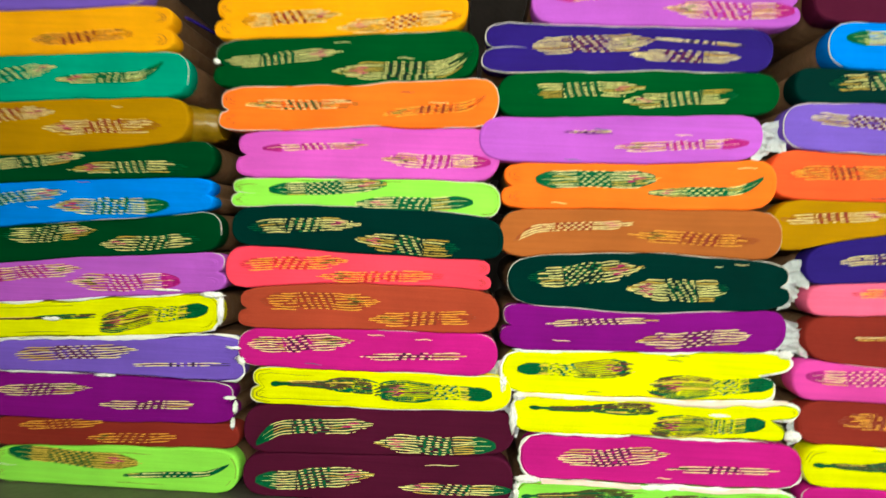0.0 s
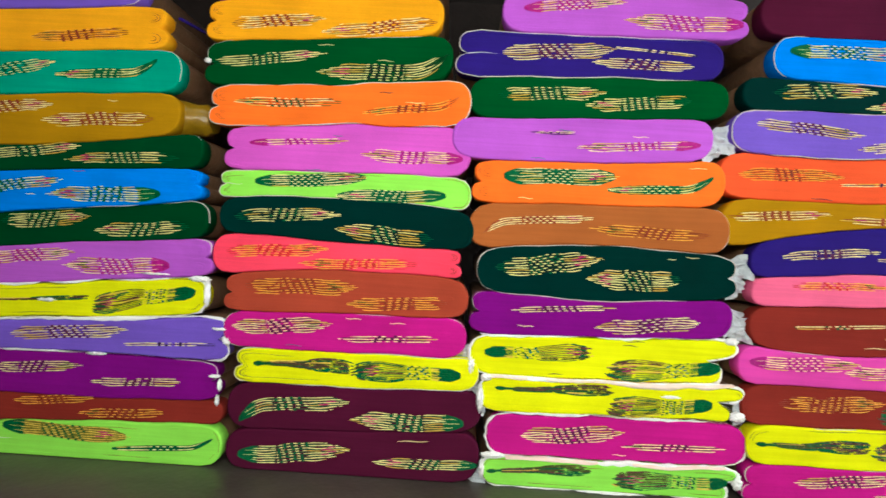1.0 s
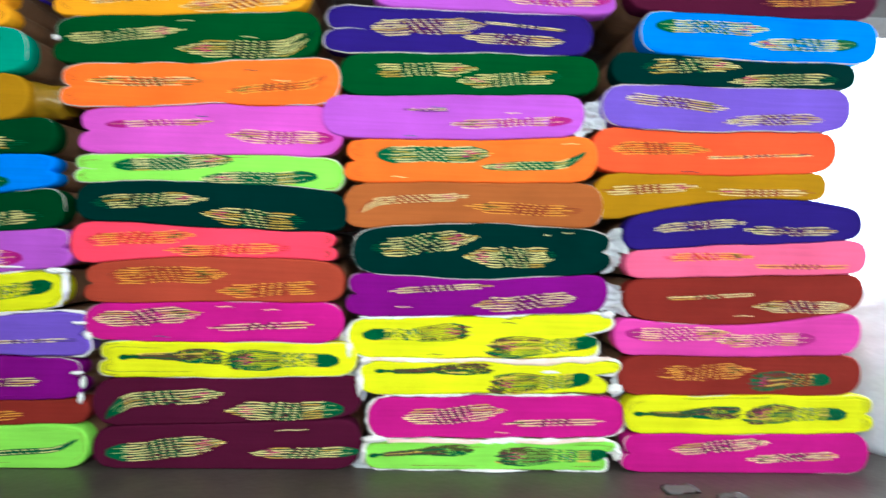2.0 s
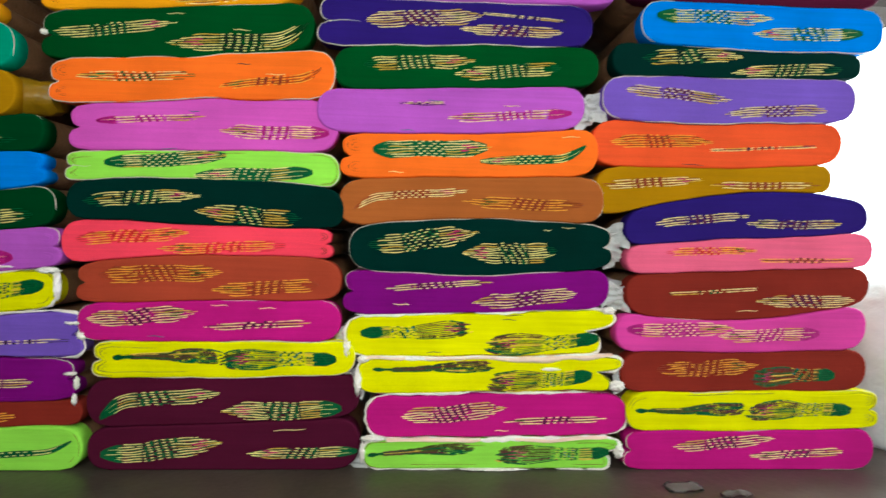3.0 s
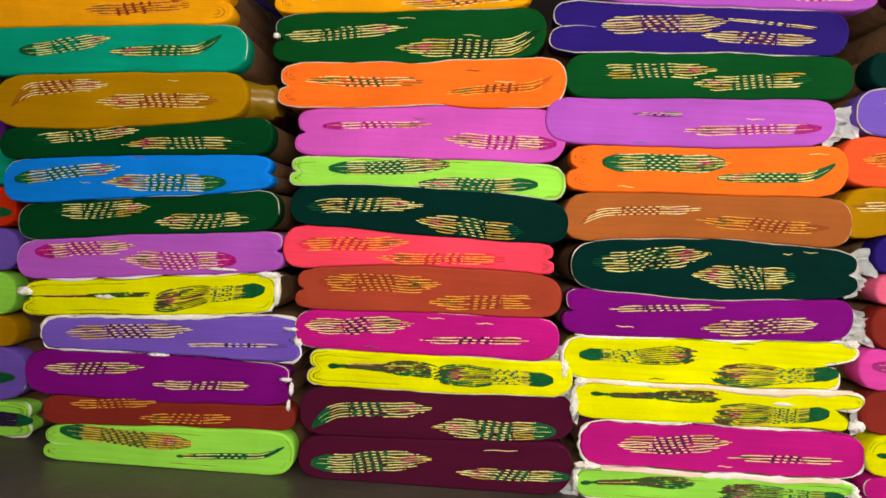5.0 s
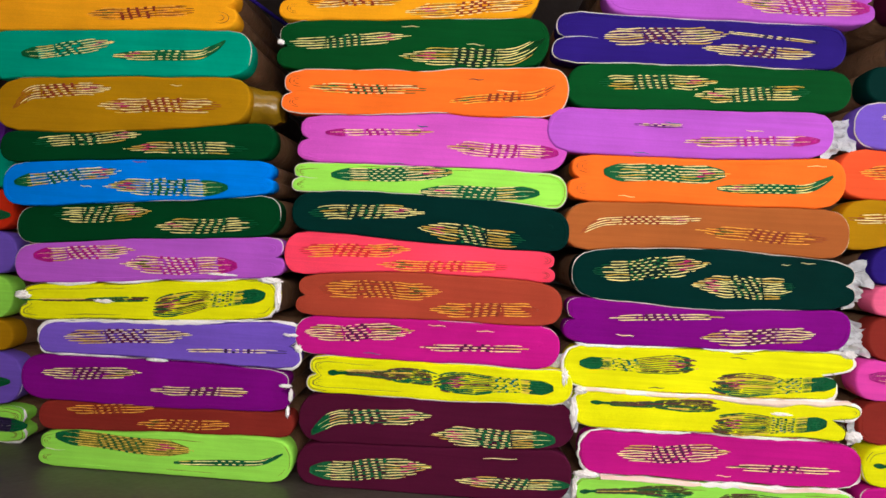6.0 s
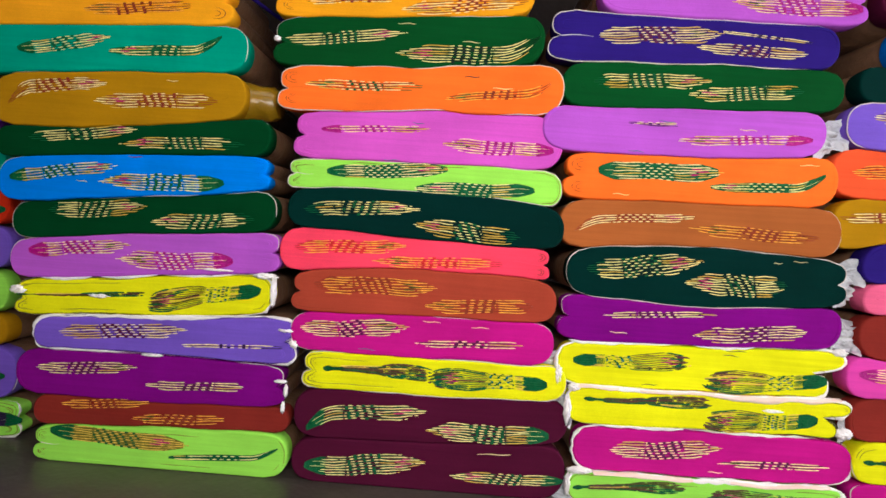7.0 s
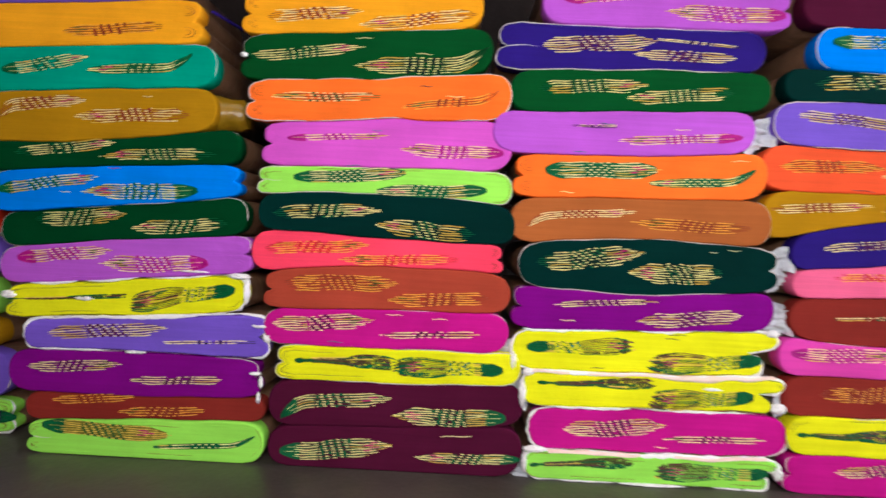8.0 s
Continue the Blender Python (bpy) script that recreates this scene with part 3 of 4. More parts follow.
def saree(stack, k, dye, x0, x1, lobes0, lobes1, rim, motifs, flaps=""):
    COUNT[0] += 1
    seed = COUNT[0]
    rnd = random.Random(seed)
    y = stack.y + rnd.uniform(-0.0025, 0.0025)
    thing = new("folded_saree")
    base = stack.seam(k + 1, (x0 + x1) / 2)
    pts = outline(stack, k, x0, x1, lobes0, lobes1)
    edge = {"": "", "pale": ", pale selvedge", "faint": "", "white": ", white lining edge"}[rim]
    deco = " with woven motifs" if motifs else " in a pile"
    if k == len(stack.seams) - 2:
        deco = " at the bottom of its pile"
    tagged(thing, f"{WORDS[dye]} folded saree{deco}{edge}", "saree", "piled folded sarees")
    bm = bmesh.new()
    d = 0.0022 if rim == "white" else 0.0
    rings(bm, [(inset(pts, d + 0.0015), y + 0.030), (inset(pts, d), y + 0.016), (inset(pts, d), y + 0.003), (inset(pts, d + 0.0005), y + 0.0014), (inset(pts, d + 0.0013), y + 0.0005), (inset(pts, d + 0.0026), y)])
    bmesh.ops.recalc_face_normals(bm, faces=bm.faces)
    part("folded_cloth", bm, CLOTH[dye], thing)
    bm = bmesh.new()
    rings(bm, [(inset(pts, 0.006), y + 0.026), (inset(pts, 0.0016), y + 0.034), (inset(pts, 0.0008), y + 0.12), (inset(pts, 0.0016), y + 0.25), (inset(pts, 0.006), y + 0.262)])
    bmesh.ops.recalc_face_normals(bm, faces=bm.faces)
    part("sleeve", bm, SLEEVE, thing, "tan glossy plastic sleeve")
    if rim:
        bm = bmesh.new()
        if rim == "white":
            tube(bm, inset(pts, 0.0010), y + 0.0030, 0.0023, 1.5, seed, 0.60, 2.4)
        elif rim == "pale":
            tube(bm, inset(pts, 0.0005), y + 0.0012, 0.0008, 0.8, seed, 0.34, 1.0)
        else:
            tube(bm, inset(pts, 0.0005), y + 0.0016, 0.0006, 0.8, seed, 0.72, 1.3)
        part("selvedge", bm, WHITE_EDGE if rim == "white" else PALE_EDGE, thing, "white lining edge" if rim == "white" else "pale selvedge line")
    for x, inward, n in ((x0, 1, lobes0), (x1, -1, lobes1)):
        if n == 2:
            crease(thing, stack, k, x, inward, y, PALE_EDGE if dye in ("indigo", "lime") else CLOTH[dye], seed)
    if lobes0 == 2 or lobes1 == 2 or rnd.random() < 0.5:
        bm = bmesh.new()
        tube(bm, inset(pts, rnd.uniform(0.0045, 0.0065)), y + 0.0001, 0.0005, 0.8, seed + 9, 0.62, 1.6)
        part("layer_edge", bm, CLOTH[dye], thing)
        # yellow and lime: fold lines with their shade put in as drab colour
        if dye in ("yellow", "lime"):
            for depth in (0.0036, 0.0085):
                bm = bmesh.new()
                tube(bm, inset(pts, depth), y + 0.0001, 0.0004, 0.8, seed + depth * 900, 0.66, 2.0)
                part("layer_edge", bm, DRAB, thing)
    for i, spec in enumerate(motifs):
        motif(thing, spec, y, seed * 3 + i)
    PLACED[stack, k] = (thing, y)
    for x, inward, n in ((x0, 1, lobes0), (x1, -1, lobes1)):
        if n == 2 or rnd.random() < 0.2:
            # on bright cloths the curls take a darker colour, painted shade between rolled layers
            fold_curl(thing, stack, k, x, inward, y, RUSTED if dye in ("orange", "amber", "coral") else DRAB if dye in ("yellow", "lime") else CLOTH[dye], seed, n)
    if rim == "white":
        liner(thing, stack, k, x0, x1, y, seed)
    h = stack.seam(k, x1) - stack.seam(k + 1, x1)
    if "t" in flaps:
        tied_end(thing, x1, y, (stack.seam(k, x1) + stack.seam(k + 1, x1)) / 2, h, GLOSSY)
    if "r" in flaps:
        flap(thing, x1, y, (stack.seam(k, x1) + stack.seam(k + 1, x1)) / 2 - h * 0.12, h * 0.9, 1, seed)
    if "l" in flaps:
        flap(thing, x0, y, (stack.seam(k, x0) + stack.seam(k + 1, x0)) / 2 - h * 0.2, h * 0.9, -1, seed + 0.5)
    return thing


stack_a = Stack(0.06, (-1.023, -0.816, -0.610), [
    (0.5016, 0.5016, 0.5016), (0.4415, 0.4415, 0.4415), (0.3813, 0.3813, 0.3813), (0.3201, 0.3201, 0.3201),
    (0.2528, 0.2528, 0.2528), (0.1855, 0.1855, 0.1855), (0.1376, 0.1376, 0.1376), (0.0571, 0.0571, 0.0571),
    (0.0000, 0.0000, 0.0000),
])
saree(stack_a, 0, "purple", -1.040, -0.632, 1, 1, "", [])
saree(stack_a, 1, "teal", -1.033, -0.620, 1, 1, "", [])
saree(stack_a, 2, "red", -1.026, -0.611, 1, 1, "", [("dark", -0.621, 0.343, -0.767, 0.338, 0.0190)])
saree(stack_a, 3, "violet", -1.019, -0.605, 1, 1, "", [])
saree(stack_a, 4, "lime", -1.029, -0.609, 1, 1, "", [])
saree(stack_a, 5, "mustard", -1.026, -0.607, 1, 1, "", [])
saree(stack_a, 6, "violet", -1.006, -0.587, 1, 1, "faint", [("dark", -0.609, 0.095, -0.753, 0.085, 0.0200)])
saree(stack_a, 7, "lime", -0.994, -0.578, 1, 2, "white", [("dark", -0.579, 0.031, -0.733, 0.023, 0.0230)])
stack_b = Stack(0, (-0.529, -0.364, -0.193), [
    (0.7246, 0.7345, 0.7433), (0.6653, 0.6752, 0.6841), (0.6010, 0.6111, 0.6223), (0.5361, 0.5479, 0.5566),
    (0.4624, 0.4751, 0.5000), (0.4207, 0.4345, 0.4422), (0.3603, 0.3774, 0.3966), (0.3090, 0.3251, 0.3391),
    (0.2538, 0.2677, 0.2837), (0.2006, 0.2116, 0.2235), (0.1558, 0.1580, 0.1563), (0.0933, 0.0918, 0.0972),
    (0.0469, 0.0573, 0.0619), (0.0000, 0.0000, 0.0000),
])
saree(stack_b, 0, "violet", -0.669, -0.309, 1, 1, "faint", [])
amber_fold = saree(stack_b, 1, "amber", -0.650, -0.270, 1, 2, "", [("rustgold", -0.330, 0.638, -0.477, 0.626, 0.0180)])
bm = bmesh.new()
rings(bm, [([(-0.271 + 0.004 * math.cos(a) + 0.05 * t, 0.676 + 0.0022 * math.sin(a)) for a in (0.4, 2.0, 3.6, 5.2)], 0.035 + 0.20 * t) for t in (0, 0.25, 0.5, 0.75, 1)], close_first=True)
bmesh.ops.recalc_face_normals(bm, faces=bm.faces)
part("sleeve_band", bm, CLOTH["indigo"], amber_fold, "navy band along the sleeve")
saree(stack_b, 2, "teal", -0.622, -0.247, 1, 1, "faint", [("green", -0.560, 0.567, -0.436, 0.588, 0.0200), ("green_hook", -0.286, 0.583, -0.438, 0.570, 0.0150)])
saree(stack_b, 3, "mustard", -0.599, -0.245, 1, 1, "", [("rust_hookd", -0.572, 0.511, -0.440, 0.527, 0.0200), ("rust", -0.287, 0.511, -0.452, 0.504, 0.0220)], "t")
saree(stack_b, 4, "bottle", -0.588, -0.207, 1, 1, "faint", [("gold", -0.537, 0.446, -0.391, 0.467, 0.0170), ("gold", -0.248, 0.457, -0.410, 0.446, 0.0180)])
saree(stack_b, 5, "blue", -0.581, -0.205, 1, 2, "faint", [("green", -0.559, 0.390, -0.417, 0.416, 0.0190), ("green", -0.272, 0.403, -0.436, 0.391, 0.0250)])
saree(stack_b, 6, "bottle", -0.561, -0.194, 1, 1, "faint", [("gold", -0.506, 0.349, -0.375, 0.362, 0.0240), ("gold", -0.227, 0.355, -0.366, 0.343, 0.0220)])
saree(stack_b, 7, "orchid", -0.559, -0.184, 1, 2, "faint", [("magenta", -0.528, 0.290, -0.395, 0.309, 0.0210), ("magenta", -0.253, 0.296, -0.408, 0.288, 0.0260)])
lined_fold = saree(stack_b, 8, "yellow", -0.552, -0.190, 2, 1, "white", [("stem", -0.541, 0.229, -0.366, 0.242, 0.0070), ("dense", -0.212, 0.256, -0.365, 0.233, 0.0300)])
for x, z, w, h in ((-0.190, 0.258, 0.009, 0.042), (-0.202, 0.279, 0.034, 0.009), (-0.545, 0.236, 0.024, 0.013), (-0.431, 0.235, 0.032, 0.006), (-0.270, 0.283, 0.046, 0.004)):
    crumple(lined_fold, x, z, w, h, x * 8 + z)
open_fold = saree(stack_b, 9, "violet", -0.522, -0.153, 1, 2, "white", [("goldplain", -0.478, 0.180, -0.310, 0.198, 0.0220), ("thin", -0.172, 0.183, -0.318, 0.175, 0.0070)])
for x, z, w, h in ((-0.157, 0.190, 0.013, 0.015), (-0.168, 0.207, 0.024, 0.007), (-0.352, 0.159, 0.034, 0.005)):
    crumple(open_fold, x, z, w, h, x * 6 + z)
notched_fold = saree(stack_b, 10, "plum", -0.544, -0.166, 1, 2, "faint", [("goldplain", -0.510, 0.130, -0.375, 0.138, 0.0180), ("goldplain", -0.225, 0.122, -0.358, 0.117, 0.0140)])
for x, z, w, h in ((-0.172, 0.136, 0.018, 0.005), (-0.164, 0.123, 0.006, 0.020), (-0.167, 0.100, 0.005, 0.018)):
    crumple(notched_fold, x, z, w, h, x * 6 + z)
saree(stack_b, 11, "brick", -0.517, -0.158, 1, 1, "", [("orangegold", -0.475, 0.081, -0.350, 0.091, 0.0150), ("orangegold", -0.247, 0.076, -0.377, 0.067, 0.0160)])
saree(stack_b, 12, "lime", -0.512, -0.156, 2, 1, "", [("limeleaf", -0.482, 0.043, -0.298, 0.038, 0.0240), ("green_hook", -0.173, 0.030, -0.322, 0.018, 0.0090)])
stack_c = Stack(0, (-0.159, 0.003, 0.164), [
    (0.7610, 0.7721, 0.7833), (0.6979, 0.7099, 0.7208), (0.6355, 0.6477, 0.6598), (0.5690, 0.5803, 0.5937),
    (0.5087, 0.5176, 0.5245), (0.4453, 0.4491, 0.4500), (0.4034, 0.4100, 0.4027), (0.3499, 0.3460, 0.3430),
    (0.2907, 0.3039, 0.3013), (0.2348, 0.2398, 0.2429), (0.1840, 0.1840, 0.1849), (0.1311, 0.1318, 0.1355),
    (0.0620, 0.0643, 0.0725), (0.0000, 0.0000, 0.0000),
], {3: [(-0.010, -0.0045, 0.035)], 4: [(0.013, 0.003, 0.04)]})
saree(stack_c, 0, "pink", -0.216, 0.141, 1, 1, "", [])
saree(stack_c, 1, "amber", -0.214, 0.138, 2, 1, "", [("rust", -0.173, 0.659, -0.040, 0.675, 0.0200), ("rust", 0.124, 0.675, -0.040, 0.655, 0.0210)])
green_fold = saree(stack_c, 2, "forest", -0.213, 0.155, 2, 1, "faint", [("forestgold", -0.200, 0.602, -0.034, 0.621, 0.0180), ("forest_hook", 0.146, 0.606, -0.042, 0.594, 0.0260)])
crumple(green_fold, -0.207, 0.603, 0.010, 0.008, 2.4)
saree(stack_c, 3, "orange", -0.202, 0.185, 2, 1, "pale", [("fine", -0.008, 0.551, -0.166, 0.545, 0.0150), ("rust_hook", 0.167, 0.554, 0.027, 0.538, 0.0140)])
saree(stack_c, 4, "pink", -0.177, 0.190, 2, 1, "", [("magenta", -0.135, 0.485, 0.007, 0.496, 0.0110), ("magenta", 0.173, 0.477, 0.028, 0.477, 0.0200)])
saree(stack_c, 5, "lime", -0.181, 0.193, 2, 1, "pale", [("full", -0.123, 0.429, 0.038, 0.443, 0.0200), ("full", 0.151, 0.422, -0.006, 0.413, 0.0210)])
saree(stack_c, 6, "pine", -0.178, 0.200, 1, 1, "", [("gold", -0.151, 0.376, -0.000, 0.386, 0.0210), ("gold", 0.137, 0.358, -0.002, 0.363, 0.0260)])
saree(stack_c, 7, "coral", -0.186, 0.185, 1, 2, "", [("red", -0.163, 0.322, -0.016, 0.335, 0.0200), ("red", 0.117, 0.318, -0.053, 0.312, 0.0170)])
saree(stack_c, 8, "rust", -0.166, 0.198, 2, 1, "", [("rustgold", -0.132, 0.272, 0.031, 0.281, 0.0260), ("rustgold", 0.163, 0.263, 0.021, 0.256, 0.0210)])
saree(stack_c, 9, "magenta", -0.163, 0.198, 1, 1, "faint", [("goldplain", -0.147, 0.213, -0.003, 0.224, 0.0250), ("goldplain", 0.152, 0.210, 0.013, 0.204, 0.0120)])
saree(stack_c, 10, "yellow", -0.143, 0.219, 2, 1, "pale", [("stem", -0.110, 0.161, 0.033, 0.162, 0.0220), ("dense", 0.188, 0.162, 0.033, 0.155, 0.0280)])
saree(stack_c, 11, "maroon", -0.152, 0.226, 1, 1, "", [("green_hookd", -0.130, 0.095, 0.029, 0.110, 0.0230), ("green", 0.196, 0.089, 0.035, 0.084, 0.0280)])
saree(stack_c, 12, "maroon", -0.151, 0.227, 1, 1, "", [("green", -0.127, 0.024, 0.033, 0.037, 0.0300), ("green", 0.220, 0.028, 0.072, 0.024, 0.0170)])
stack_d = Stack(0, (0.225, 0.384, 0.542), [
    (0.7863, 0.7886, 0.7919), (0.7282, 0.7292, 0.7302), (0.6676, 0.6671, 0.6696), (0.6011, 0.6076, 0.6101),
    (0.5415, 0.5476, 0.5548), (0.4798, 0.4825, 0.4963), (0.4162, 0.4211, 0.4261), (0.3510, 0.3620, 0.3581),
    (0.2874, 0.2819, 0.2911), (0.2238, 0.2285, 0.2363), (0.1631, 0.1637, 0.1682), (0.1085, 0.1117, 0.1130),
    (0.0463, 0.0458, 0.0482), (0.0000, 0.0000, 0.0000),
])
saree(stack_d, 0, "yellow", 0.231, 0.545, 1, 1, "", [])
saree(stack_d, 1, "orchid", 0.223, 0.580, 1, 2, "", [("magenta", 0.258, 0.704, 0.400, 0.717, 0.0180), ("magenta", 0.566, 0.692, 0.402, 0.691, 0.0240)])
saree(stack_d, 2, "indigo", 0.159, 0.548, 2, 1, "pale", [("goldplain", 0.229, 0.635, 0.387, 0.650, 0.0250), ("goldplain", 0.503, 0.630, 0.358, 0.628, 0.0170), ("thin", 0.512, 0.645, 0.385, 0.652, 0.0050)])
saree(stack_d, 3, "forest", 0.182, 0.559, 1, 1, "", [("forestgold", 0.227, 0.574, 0.377, 0.586, 0.0210), ("forestgold", 0.500, 0.577, 0.354, 0.567, 0.0210)])
saree(stack_d, 4, "orchid", 0.160, 0.539, 1, 1, "", [("thin", 0.273, 0.522, 0.341, 0.525, 0.0040), ("magenta", 0.515, 0.514, 0.342, 0.504, 0.0150)], "r")
saree(stack_d, 5, "orange", 0.193, 0.561, 2, 1, "", [("full", 0.244, 0.455, 0.402, 0.465, 0.0260), ("green_hook", 0.539, 0.454, 0.389, 0.443, 0.0140)])
saree(stack_d, 6, "brown", 0.192, 0.571, 1, 1, "faint", [("rust_hookd", 0.215, 0.387, 0.373, 0.402, 0.0130), ("rustgold", 0.537, 0.385, 0.371, 0.386, 0.0190)])
# the pale rim here paints a bright highlight seen along the left end
saree(stack_d, 7, "pine", 0.207, 0.586, 1, 2, "pale", [("gold", 0.239, 0.323, 0.386, 0.341, 0.0300), ("gold", 0.502, 0.319, 0.371, 0.311, 0.0320)], "r")
saree(stack_d, 8, "plum", 0.200, 0.582, 2, 1, "faint", [("goldplain", 0.263, 0.262, 0.409, 0.272, 0.0100), ("goldplain", 0.530, 0.256, 0.387, 0.244, 0.0230)], "r")
two_fold = saree(stack_d, 9, "yellow", 0.203, 0.593, 1, 3, "white", [("dense", 0.230, 0.197, 0.382, 0.206, 0.0240), ("dense", 0.564, 0.193, 0.407, 0.181, 0.0290)], "l")
for x, z, w, h in ((0.583, 0.234, 0.022, 0.011), (0.207, 0.176, 0.011, 0.028)):
    crumple(two_fold, x, z, w, h, x * 9)
tucked_fold = saree(stack_d, 10, "yellow", 0.219, 0.607, 1, 3, "white", [("stem", 0.249, 0.146, 0.414, 0.151, 0.0170), ("dense", 0.556, 0.139, 0.410, 0.127, 0.0290)], "rl")
for a, b, deep in ((0.232, 0.290, 0.0060), (0.318, 0.420, 0.0050), (0.410, 0.590, 0.0105)):
    lining_strip(tucked_fold, stack_d, 10, a, b, deep, a * 20)
for x, z, w, h in ((0.223, 0.128, 0.011, 0.044), (0.597, 0.124, 0.024, 0.017), (0.500, 0.148, 0.030, 0.005), (0.230, 0.160, 0.018, 0.012)):
    crumple(tucked_fold, x, z, w, h, x * 7 + z)
saree(stack_d, 11, "magenta", 0.233, 0.617, 1, 1, "white", [("goldplain", 0.289, 0.077, 0.434, 0.090, 0.0260), ("goldplain", 0.580, 0.076, 0.436, 0.069, 0.0120)])
end_fold = saree(stack_d, 12, "lime", 0.230, 0.605, 1, 3, "white", [("stem", 0.243, 0.022, 0.389, 0.034, 0.0170), ("dense", 0.584, 0.028, 0.425, 0.020, 0.0260)], "l")
for a, b, deep in ((0.265, 0.400, 0.0060), (0.450, 0.585, 0.0055)):
    lining_strip(end_fold, stack_d, 12, a, b, deep, a * 30)
for x, z, w, h in ((0.245, 0.046, 0.034, 0.010), (0.231, 0.026, 0.008, 0.034), (0.603, 0.030, 0.015, 0.026), (0.420, 0.002, 0.100, 0.004)):
    crumple(end_fold, x, z, w, h, x * 8 + z)
stack_e = Stack(0, (0.626, 0.762, 0.901), [
    (0.7461, 0.7471, 0.7481), (0.6800, 0.6800, 0.6800), (0.6195, 0.6148, 0.6141), (0.5712, 0.5742, 0.5772),
    (0.5080, 0.5091, 0.5144), (0.4420, 0.4442, 0.4534), (0.3845, 0.4082, 0.4088), (0.3300, 0.3399, 0.3490),
    (0.2889, 0.2939, 0.2999), (0.2285, 0.2219, 0.2361), (0.1740, 0.1749, 0.1787), (0.1149, 0.1169, 0.1189),
    (0.0580, 0.0589, 0.0608), (0.0000, 0.0000, 0.0000),
])
saree(stack_e, 0, "maroon", 0.596, 0.977, 1, 1, "", [("rustgold", 0.800, 0.698, 0.938, 0.707, 0.0110)])
saree(stack_e, 1, "blue", 0.617, 0.978, 1, 1, "pale", [("green", 0.644, 0.657, 0.806, 0.661, 0.0210), ("green", 0.941, 0.644, 0.781, 0.636, 0.0200)])
saree(stack_e, 2, "pine", 0.577, 0.949, 1, 1, "faint", [("gold", 0.625, 0.599, 0.765, 0.605, 0.0230), ("gold", 0.917, 0.593, 0.753, 0.581, 0.0180)])
saree(stack_e, 3, "violet", 0.564, 0.941, 1, 1, "pale", [("goldplain", 0.601, 0.551, 0.750, 0.543, 0.0180), ("goldplain", 0.893, 0.532, 0.747, 0.522, 0.0180)], "l")
saree(stack_e, 4, "vermilion", 0.552, 0.926, 1, 1, "", [("orangegold", 0.583, 0.479, 0.727, 0.481, 0.0200), ("thin", 0.887, 0.479, 0.715, 0.469, 0.0060)])
saree(stack_e, 5, "mustard", 0.556, 0.911, 1, 1, "", [("rust", 0.568, 0.416, 0.716, 0.425, 0.0150), ("rust", 0.889, 0.422, 0.729, 0.419, 0.0120)])
saree(stack_e, 6, "indigo", 0.604, 0.970, 1, 1, "faint", [("goldplain", 0.650, 0.362, 0.787, 0.375, 0.0150), ("goldplain", 0.927, 0.366, 0.783, 0.364, 0.0150)], "l")
saree(stack_e, 7, "rose", 0.606, 0.977, 1, 1, "", [("red", 0.665, 0.320, 0.798, 0.325, 0.0130), ("orangegold", 0.947, 0.314, 0.794, 0.310, 0.0090)])
saree(stack_e, 8, "brick", 0.608, 0.977, 1, 1, "faint", [("fine", 0.671, 0.259, 0.813, 0.269, 0.0070), ("goldplain", 0.949, 0.254, 0.805, 0.249, 0.0200)], "l")
saree(stack_e, 9, "hotpink", 0.593, 0.971, 1, 1, "", [("magenta", 0.614, 0.207, 0.768, 0.210, 0.0220), ("magenta", 0.894, 0.203, 0.747, 0.200, 0.0210)])
saree(stack_e, 10, "brick", 0.603, 0.976, 1, 1, "", [("rustgold", 0.658, 0.148, 0.805, 0.156, 0.0250), ("dense", 0.923, 0.141, 0.801, 0.139, 0.0270)])
saree(stack_e, 11, "yellow", 0.612, 0.997, 1, 2, "faint", [("stem", 0.631, 0.088, 0.790, 0.092, 0.0200), ("dense", 0.948, 0.091, 0.794, 0.088, 0.0270)])
saree(stack_e, 12, "magenta", 0.611, 0.992, 2, 1, "faint", [("goldplain", 0.688, 0.036, 0.835, 0.046, 0.0190), ("goldplain", 0.942, 0.027, 0.801, 0.022, 0.0140)])


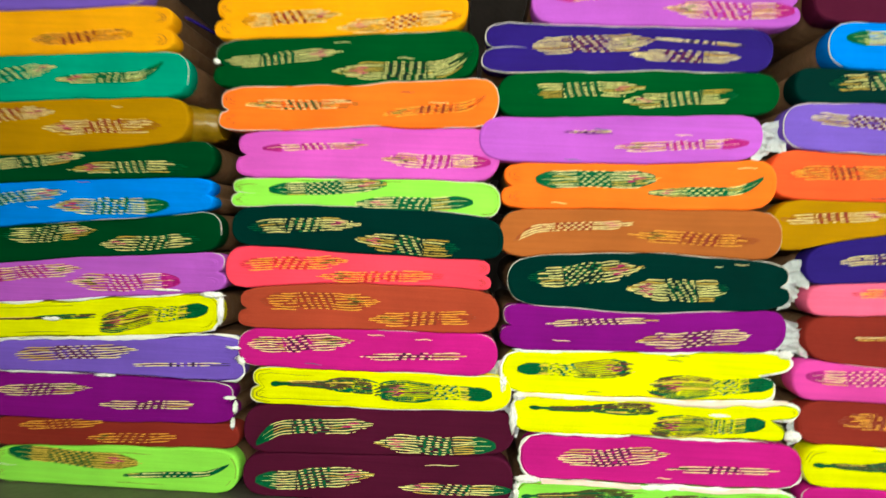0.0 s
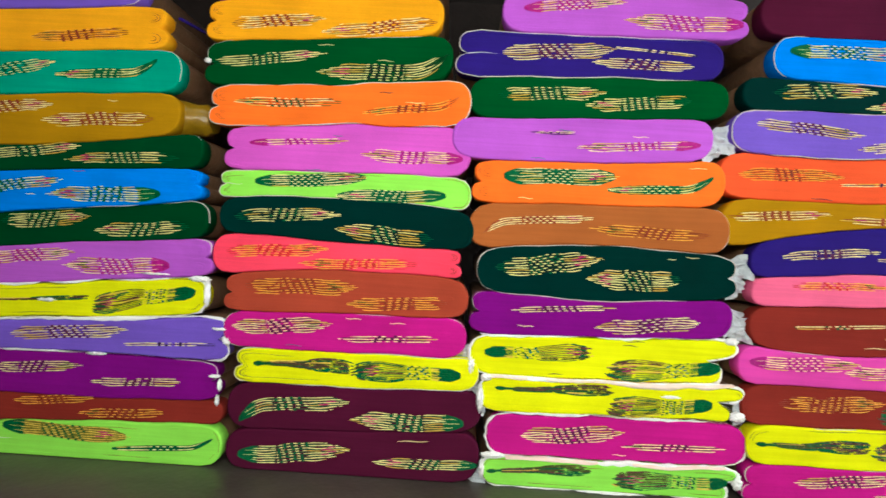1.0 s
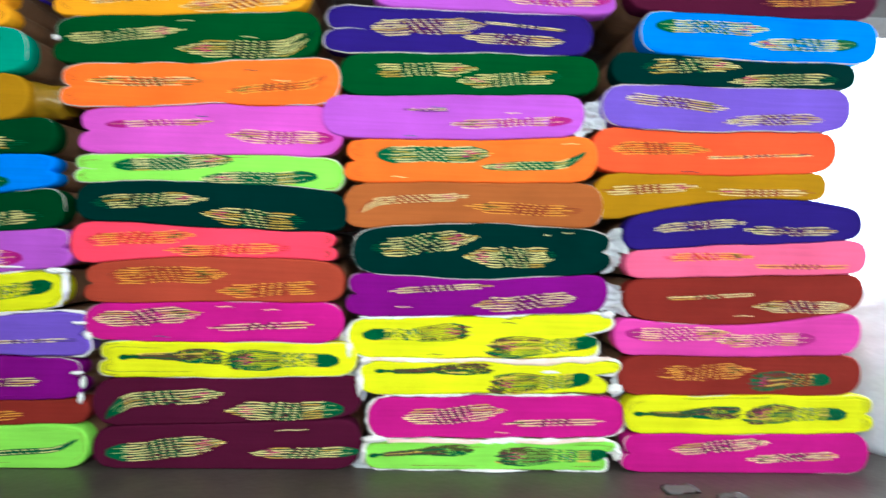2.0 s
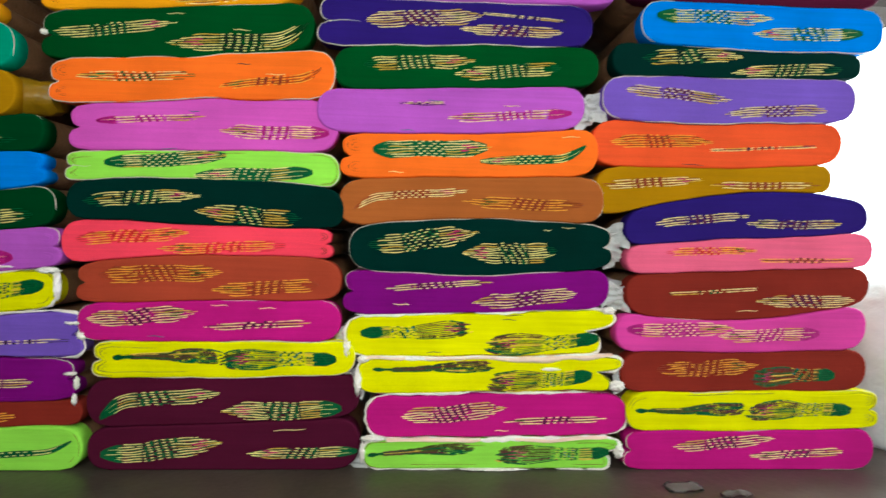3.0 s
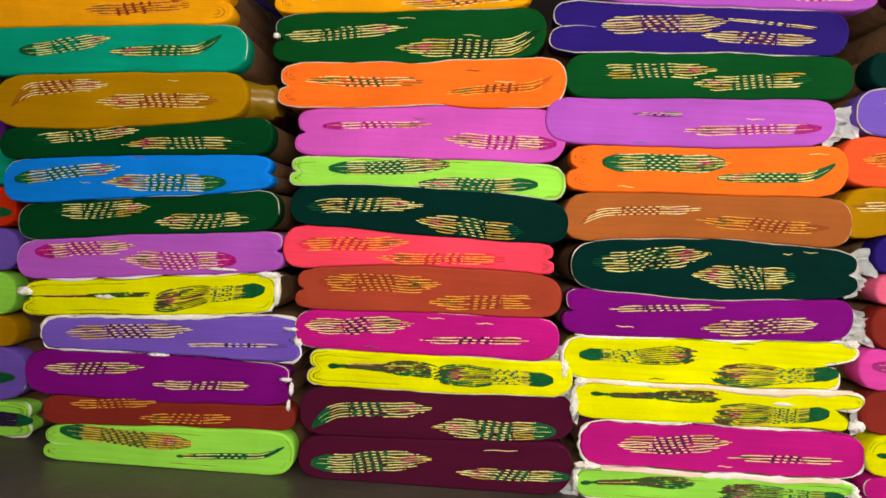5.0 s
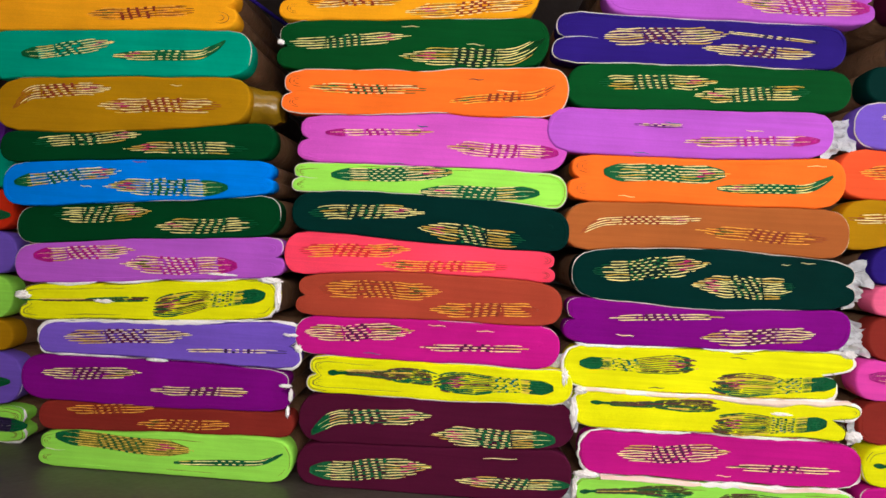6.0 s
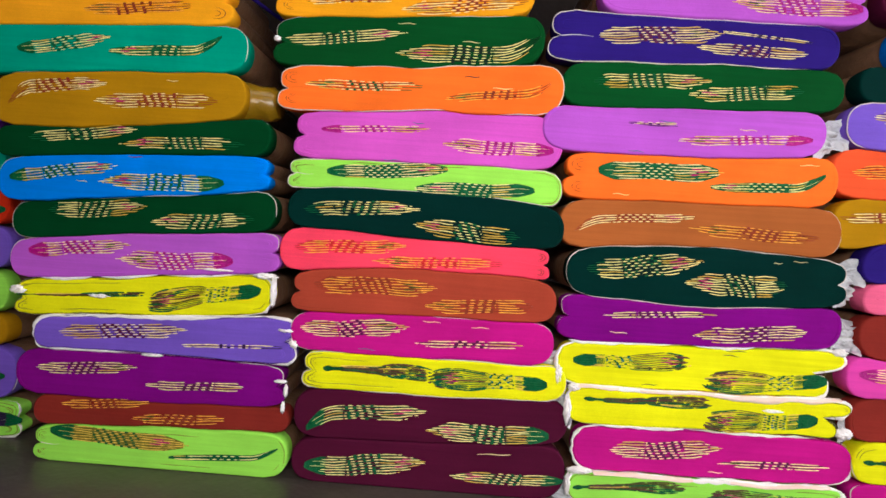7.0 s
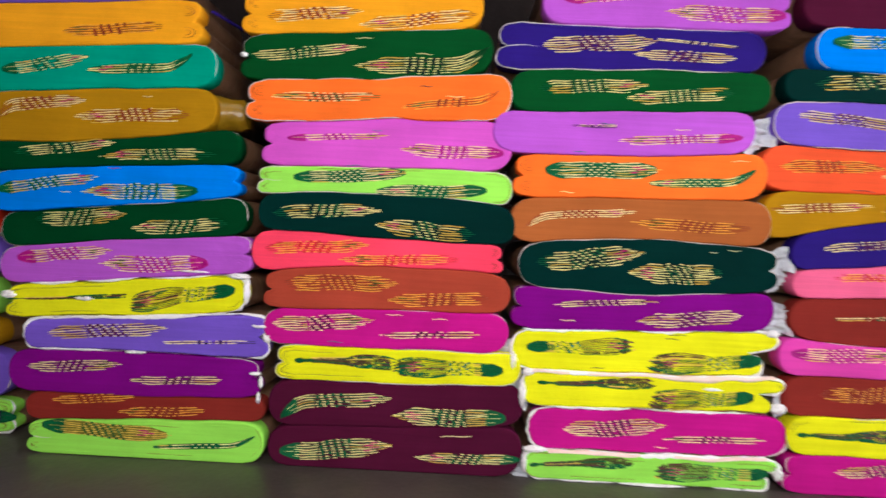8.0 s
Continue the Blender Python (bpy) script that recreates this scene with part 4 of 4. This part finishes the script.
# loose threads over the folds: pile, place in it, x, z, half length, thread
for n, (stack, k, x, z, reach, yarn) in enumerate((
    (stack_c, 9, 0.030, 0.234, 0.012, PALEGOLD),
    (stack_c, 9, 0.096, 0.231, 0.012, PALEGOLD),
    (stack_c, 9, -0.056, 0.190, 0.012, TEALISH),
    (stack_c, 12, 0.128, 0.058, 0.023, PALEGOLD),
    (stack_d, 4, 0.325, 0.527, 0.011, TEALISH),
    (stack_d, 4, 0.314, 0.521, 0.026, INK),
    (stack_d, 4, 0.434, 0.523, 0.012, PALEGOLD),
    (stack_d, 4, 0.287, 0.485, 0.011, TEALISH),
    (stack_d, 5, 0.520, 0.482, 0.013, PALEGOLD),
    (stack_d, 5, 0.272, 0.426, 0.011, PALEGOLD),
    (stack_d, 7, 0.490, 0.348, 0.006, PALEGOLD),
    (stack_d, 7, 0.520, 0.352, 0.010, PALEGOLD),
    (stack_d, 8, 0.283, 0.239, 0.012, PALEGOLD),
    (stack_d, 9, 0.444, 0.225, 0.014, INK),
    (stack_d, 9, 0.437, 0.219, 0.011, INK),
    (stack_d, 9, 0.331, 0.171, 0.011, INK),
    (stack_d, 11, 0.431, 0.057, 0.010, PALEGOLD),
    (stack_b, 3, -0.347, 0.536, 0.008, PALEGOLD),
    (stack_b, 5, -0.391, 0.429, 0.010, ROSE),
    (stack_b, 5, -0.463, 0.391, 0.008, PALEGOLD),
    (stack_c, 2, -0.033, 0.635, 0.012, PALEGOLD),
    (stack_c, 2, 0.056, 0.616, 0.012, PALEGOLD),
    (stack_c, 3, 0.060, 0.569, 0.010, INK),
    (stack_c, 3, 0.103, 0.556, 0.014, PALEGOLD),
    (stack_c, 4, -0.008, 0.502, 0.008, TEALISH),
    (stack_c, 5, -0.041, 0.450, 0.011, TEALISH),
    (stack_e, 4, 0.700, 0.448, 0.016, INK),
    (stack_e, 8, 0.790, 0.236, 0.016, PALEGOLD),
)):
    stitch(PLACED[stack, k][0], x, PLACED[stack, k][1], z, reach, n, yarn)


# ---- small things beside the stacks ----
def plastic_bag(x0, x1, y0, y1, height):
    """A bulging upright bag of white film with a gathered neck."""
    bm = bmesh.new()
    rows = []
    n, m = 36, 22
    for i in range(m + 1):
        t = i / m
        fat = (0.86 + 0.16 * math.sin(t * 3.0)) if t < 0.8 else 0.9 - 2.6 * (t - 0.8) ** 1.1
        ring = []
        for j in range(n):
            a = 2 * math.pi * j / n
            c, sn = math.cos(a), math.sin(a)
            q = (abs(c) ** 3 + abs(sn) ** 3) ** (-1 / 3)
            w = 0.006 * noise.noise(Vector((c * 2.2, sn * 2.2, t * 7))) + 0.003 * noise.noise(Vector((c * 7, sn * 7, t * 15)))
            ring.append(bm.verts.new(((x0 + x1) / 2 + c * q * fat * (x1 - x0) / 2 + w, (y0 + y1) / 2 + sn * q * fat * (y1 - y0) / 2 + w, t * height)))
        rows.append(ring)
    for a, b in zip(rows, rows[1:]):
        for j in range(n):
            bm.faces.new((a[j], a[(j + 1) % n], b[(j + 1) % n], b[j])).smooth = True
    bm.faces.new(list(reversed(rows[0])))
    bm.faces.new(rows[-1])
    return tagged(part("plastic_bag", bm, BAG), "bulging white plastic bag standing on the floor", "bag")


BAG = surface("white_bag", lin(236, 238, 246), 0.3, vary=0.06, grain=90, broad=30, bump=0.4)
plastic_bag(1.045, 1.30, 0.03, 0.26, 0.27)


SCRAP = surface("grey_paper", lin(150, 142, 142), 0.6, vary=0.2, grain=90, broad=40)


def scrap(x, y, w, d, seed, label):
    bm = bmesh.new()
    grid = []
    for i in range(9):
        row = []
        for j in range(5):
            u, v = i / 8 - 0.5, j / 4 - 0.5
            lift = 0.0012 + 0.006 * abs(noise.noise(Vector((u * 3 + seed, v * 3, seed)))) * (1 if i not in (0, 8) else 0.2)
            row.append(bm.verts.new((x + u * w * (1 - 0.3 * v * v), y + v * d * (1 - 0.9 * u * u) + 0.004 * u, lift)))
        grid.append(row)
    for i in range(8):
        for j in range(4):
            bm.faces.new((grid[i][j], grid[i + 1][j], grid[i + 1][j + 1], grid[i][j + 1])).smooth = True
    bmesh.ops.solidify(bm, geom=bm.faces, thickness=0.0008)
    return tagged(part("paper_scrap", bm, SCRAP), label, "scrap")


scrap(0.673, -0.057, 0.052, 0.030, 2, "small white paper scrap lying on the floor")
scrap(0.735, -0.078, 0.045, 0.016, 5, "thin white paper scrap lying on the floor")


def tube_light(m, length, label):
    """A batten with its lit tube in front of it; m places the batten's back."""
    thing = new("tube_light")
    tagged(thing, label, "lamp", "tube lights")
    bm = bmesh.new()
    box(bm, -length / 2, length / 2, -0.04, 0.04, 0.0, 0.06, bevel=0.006)
    part("batten", bm, ENAMEL, thing)
    bm = bmesh.new()
    bmesh.ops.create_cone(bm, cap_ends=True, segments=16, radius1=0.015, radius2=0.015, depth=length - 0.06, matrix=pose(0, 0, 0.078, 0, 90, 0))
    part("tube", bm, TUBE, thing, "glowing glass tube")
    thing.matrix_basis = m


tube_light(pose(0.25, -1.07, 2.6, 180, 0, 0), 1.4, "white ceiling batten with a lit fluorescent tube")
# this batten is unseen, added where the front fill lamp stands
tube_light(pose(0.30, -1.25, 0.60, -90, 0, 0), 1.2, "added, unseen wall batten with a lit fluorescent tube")
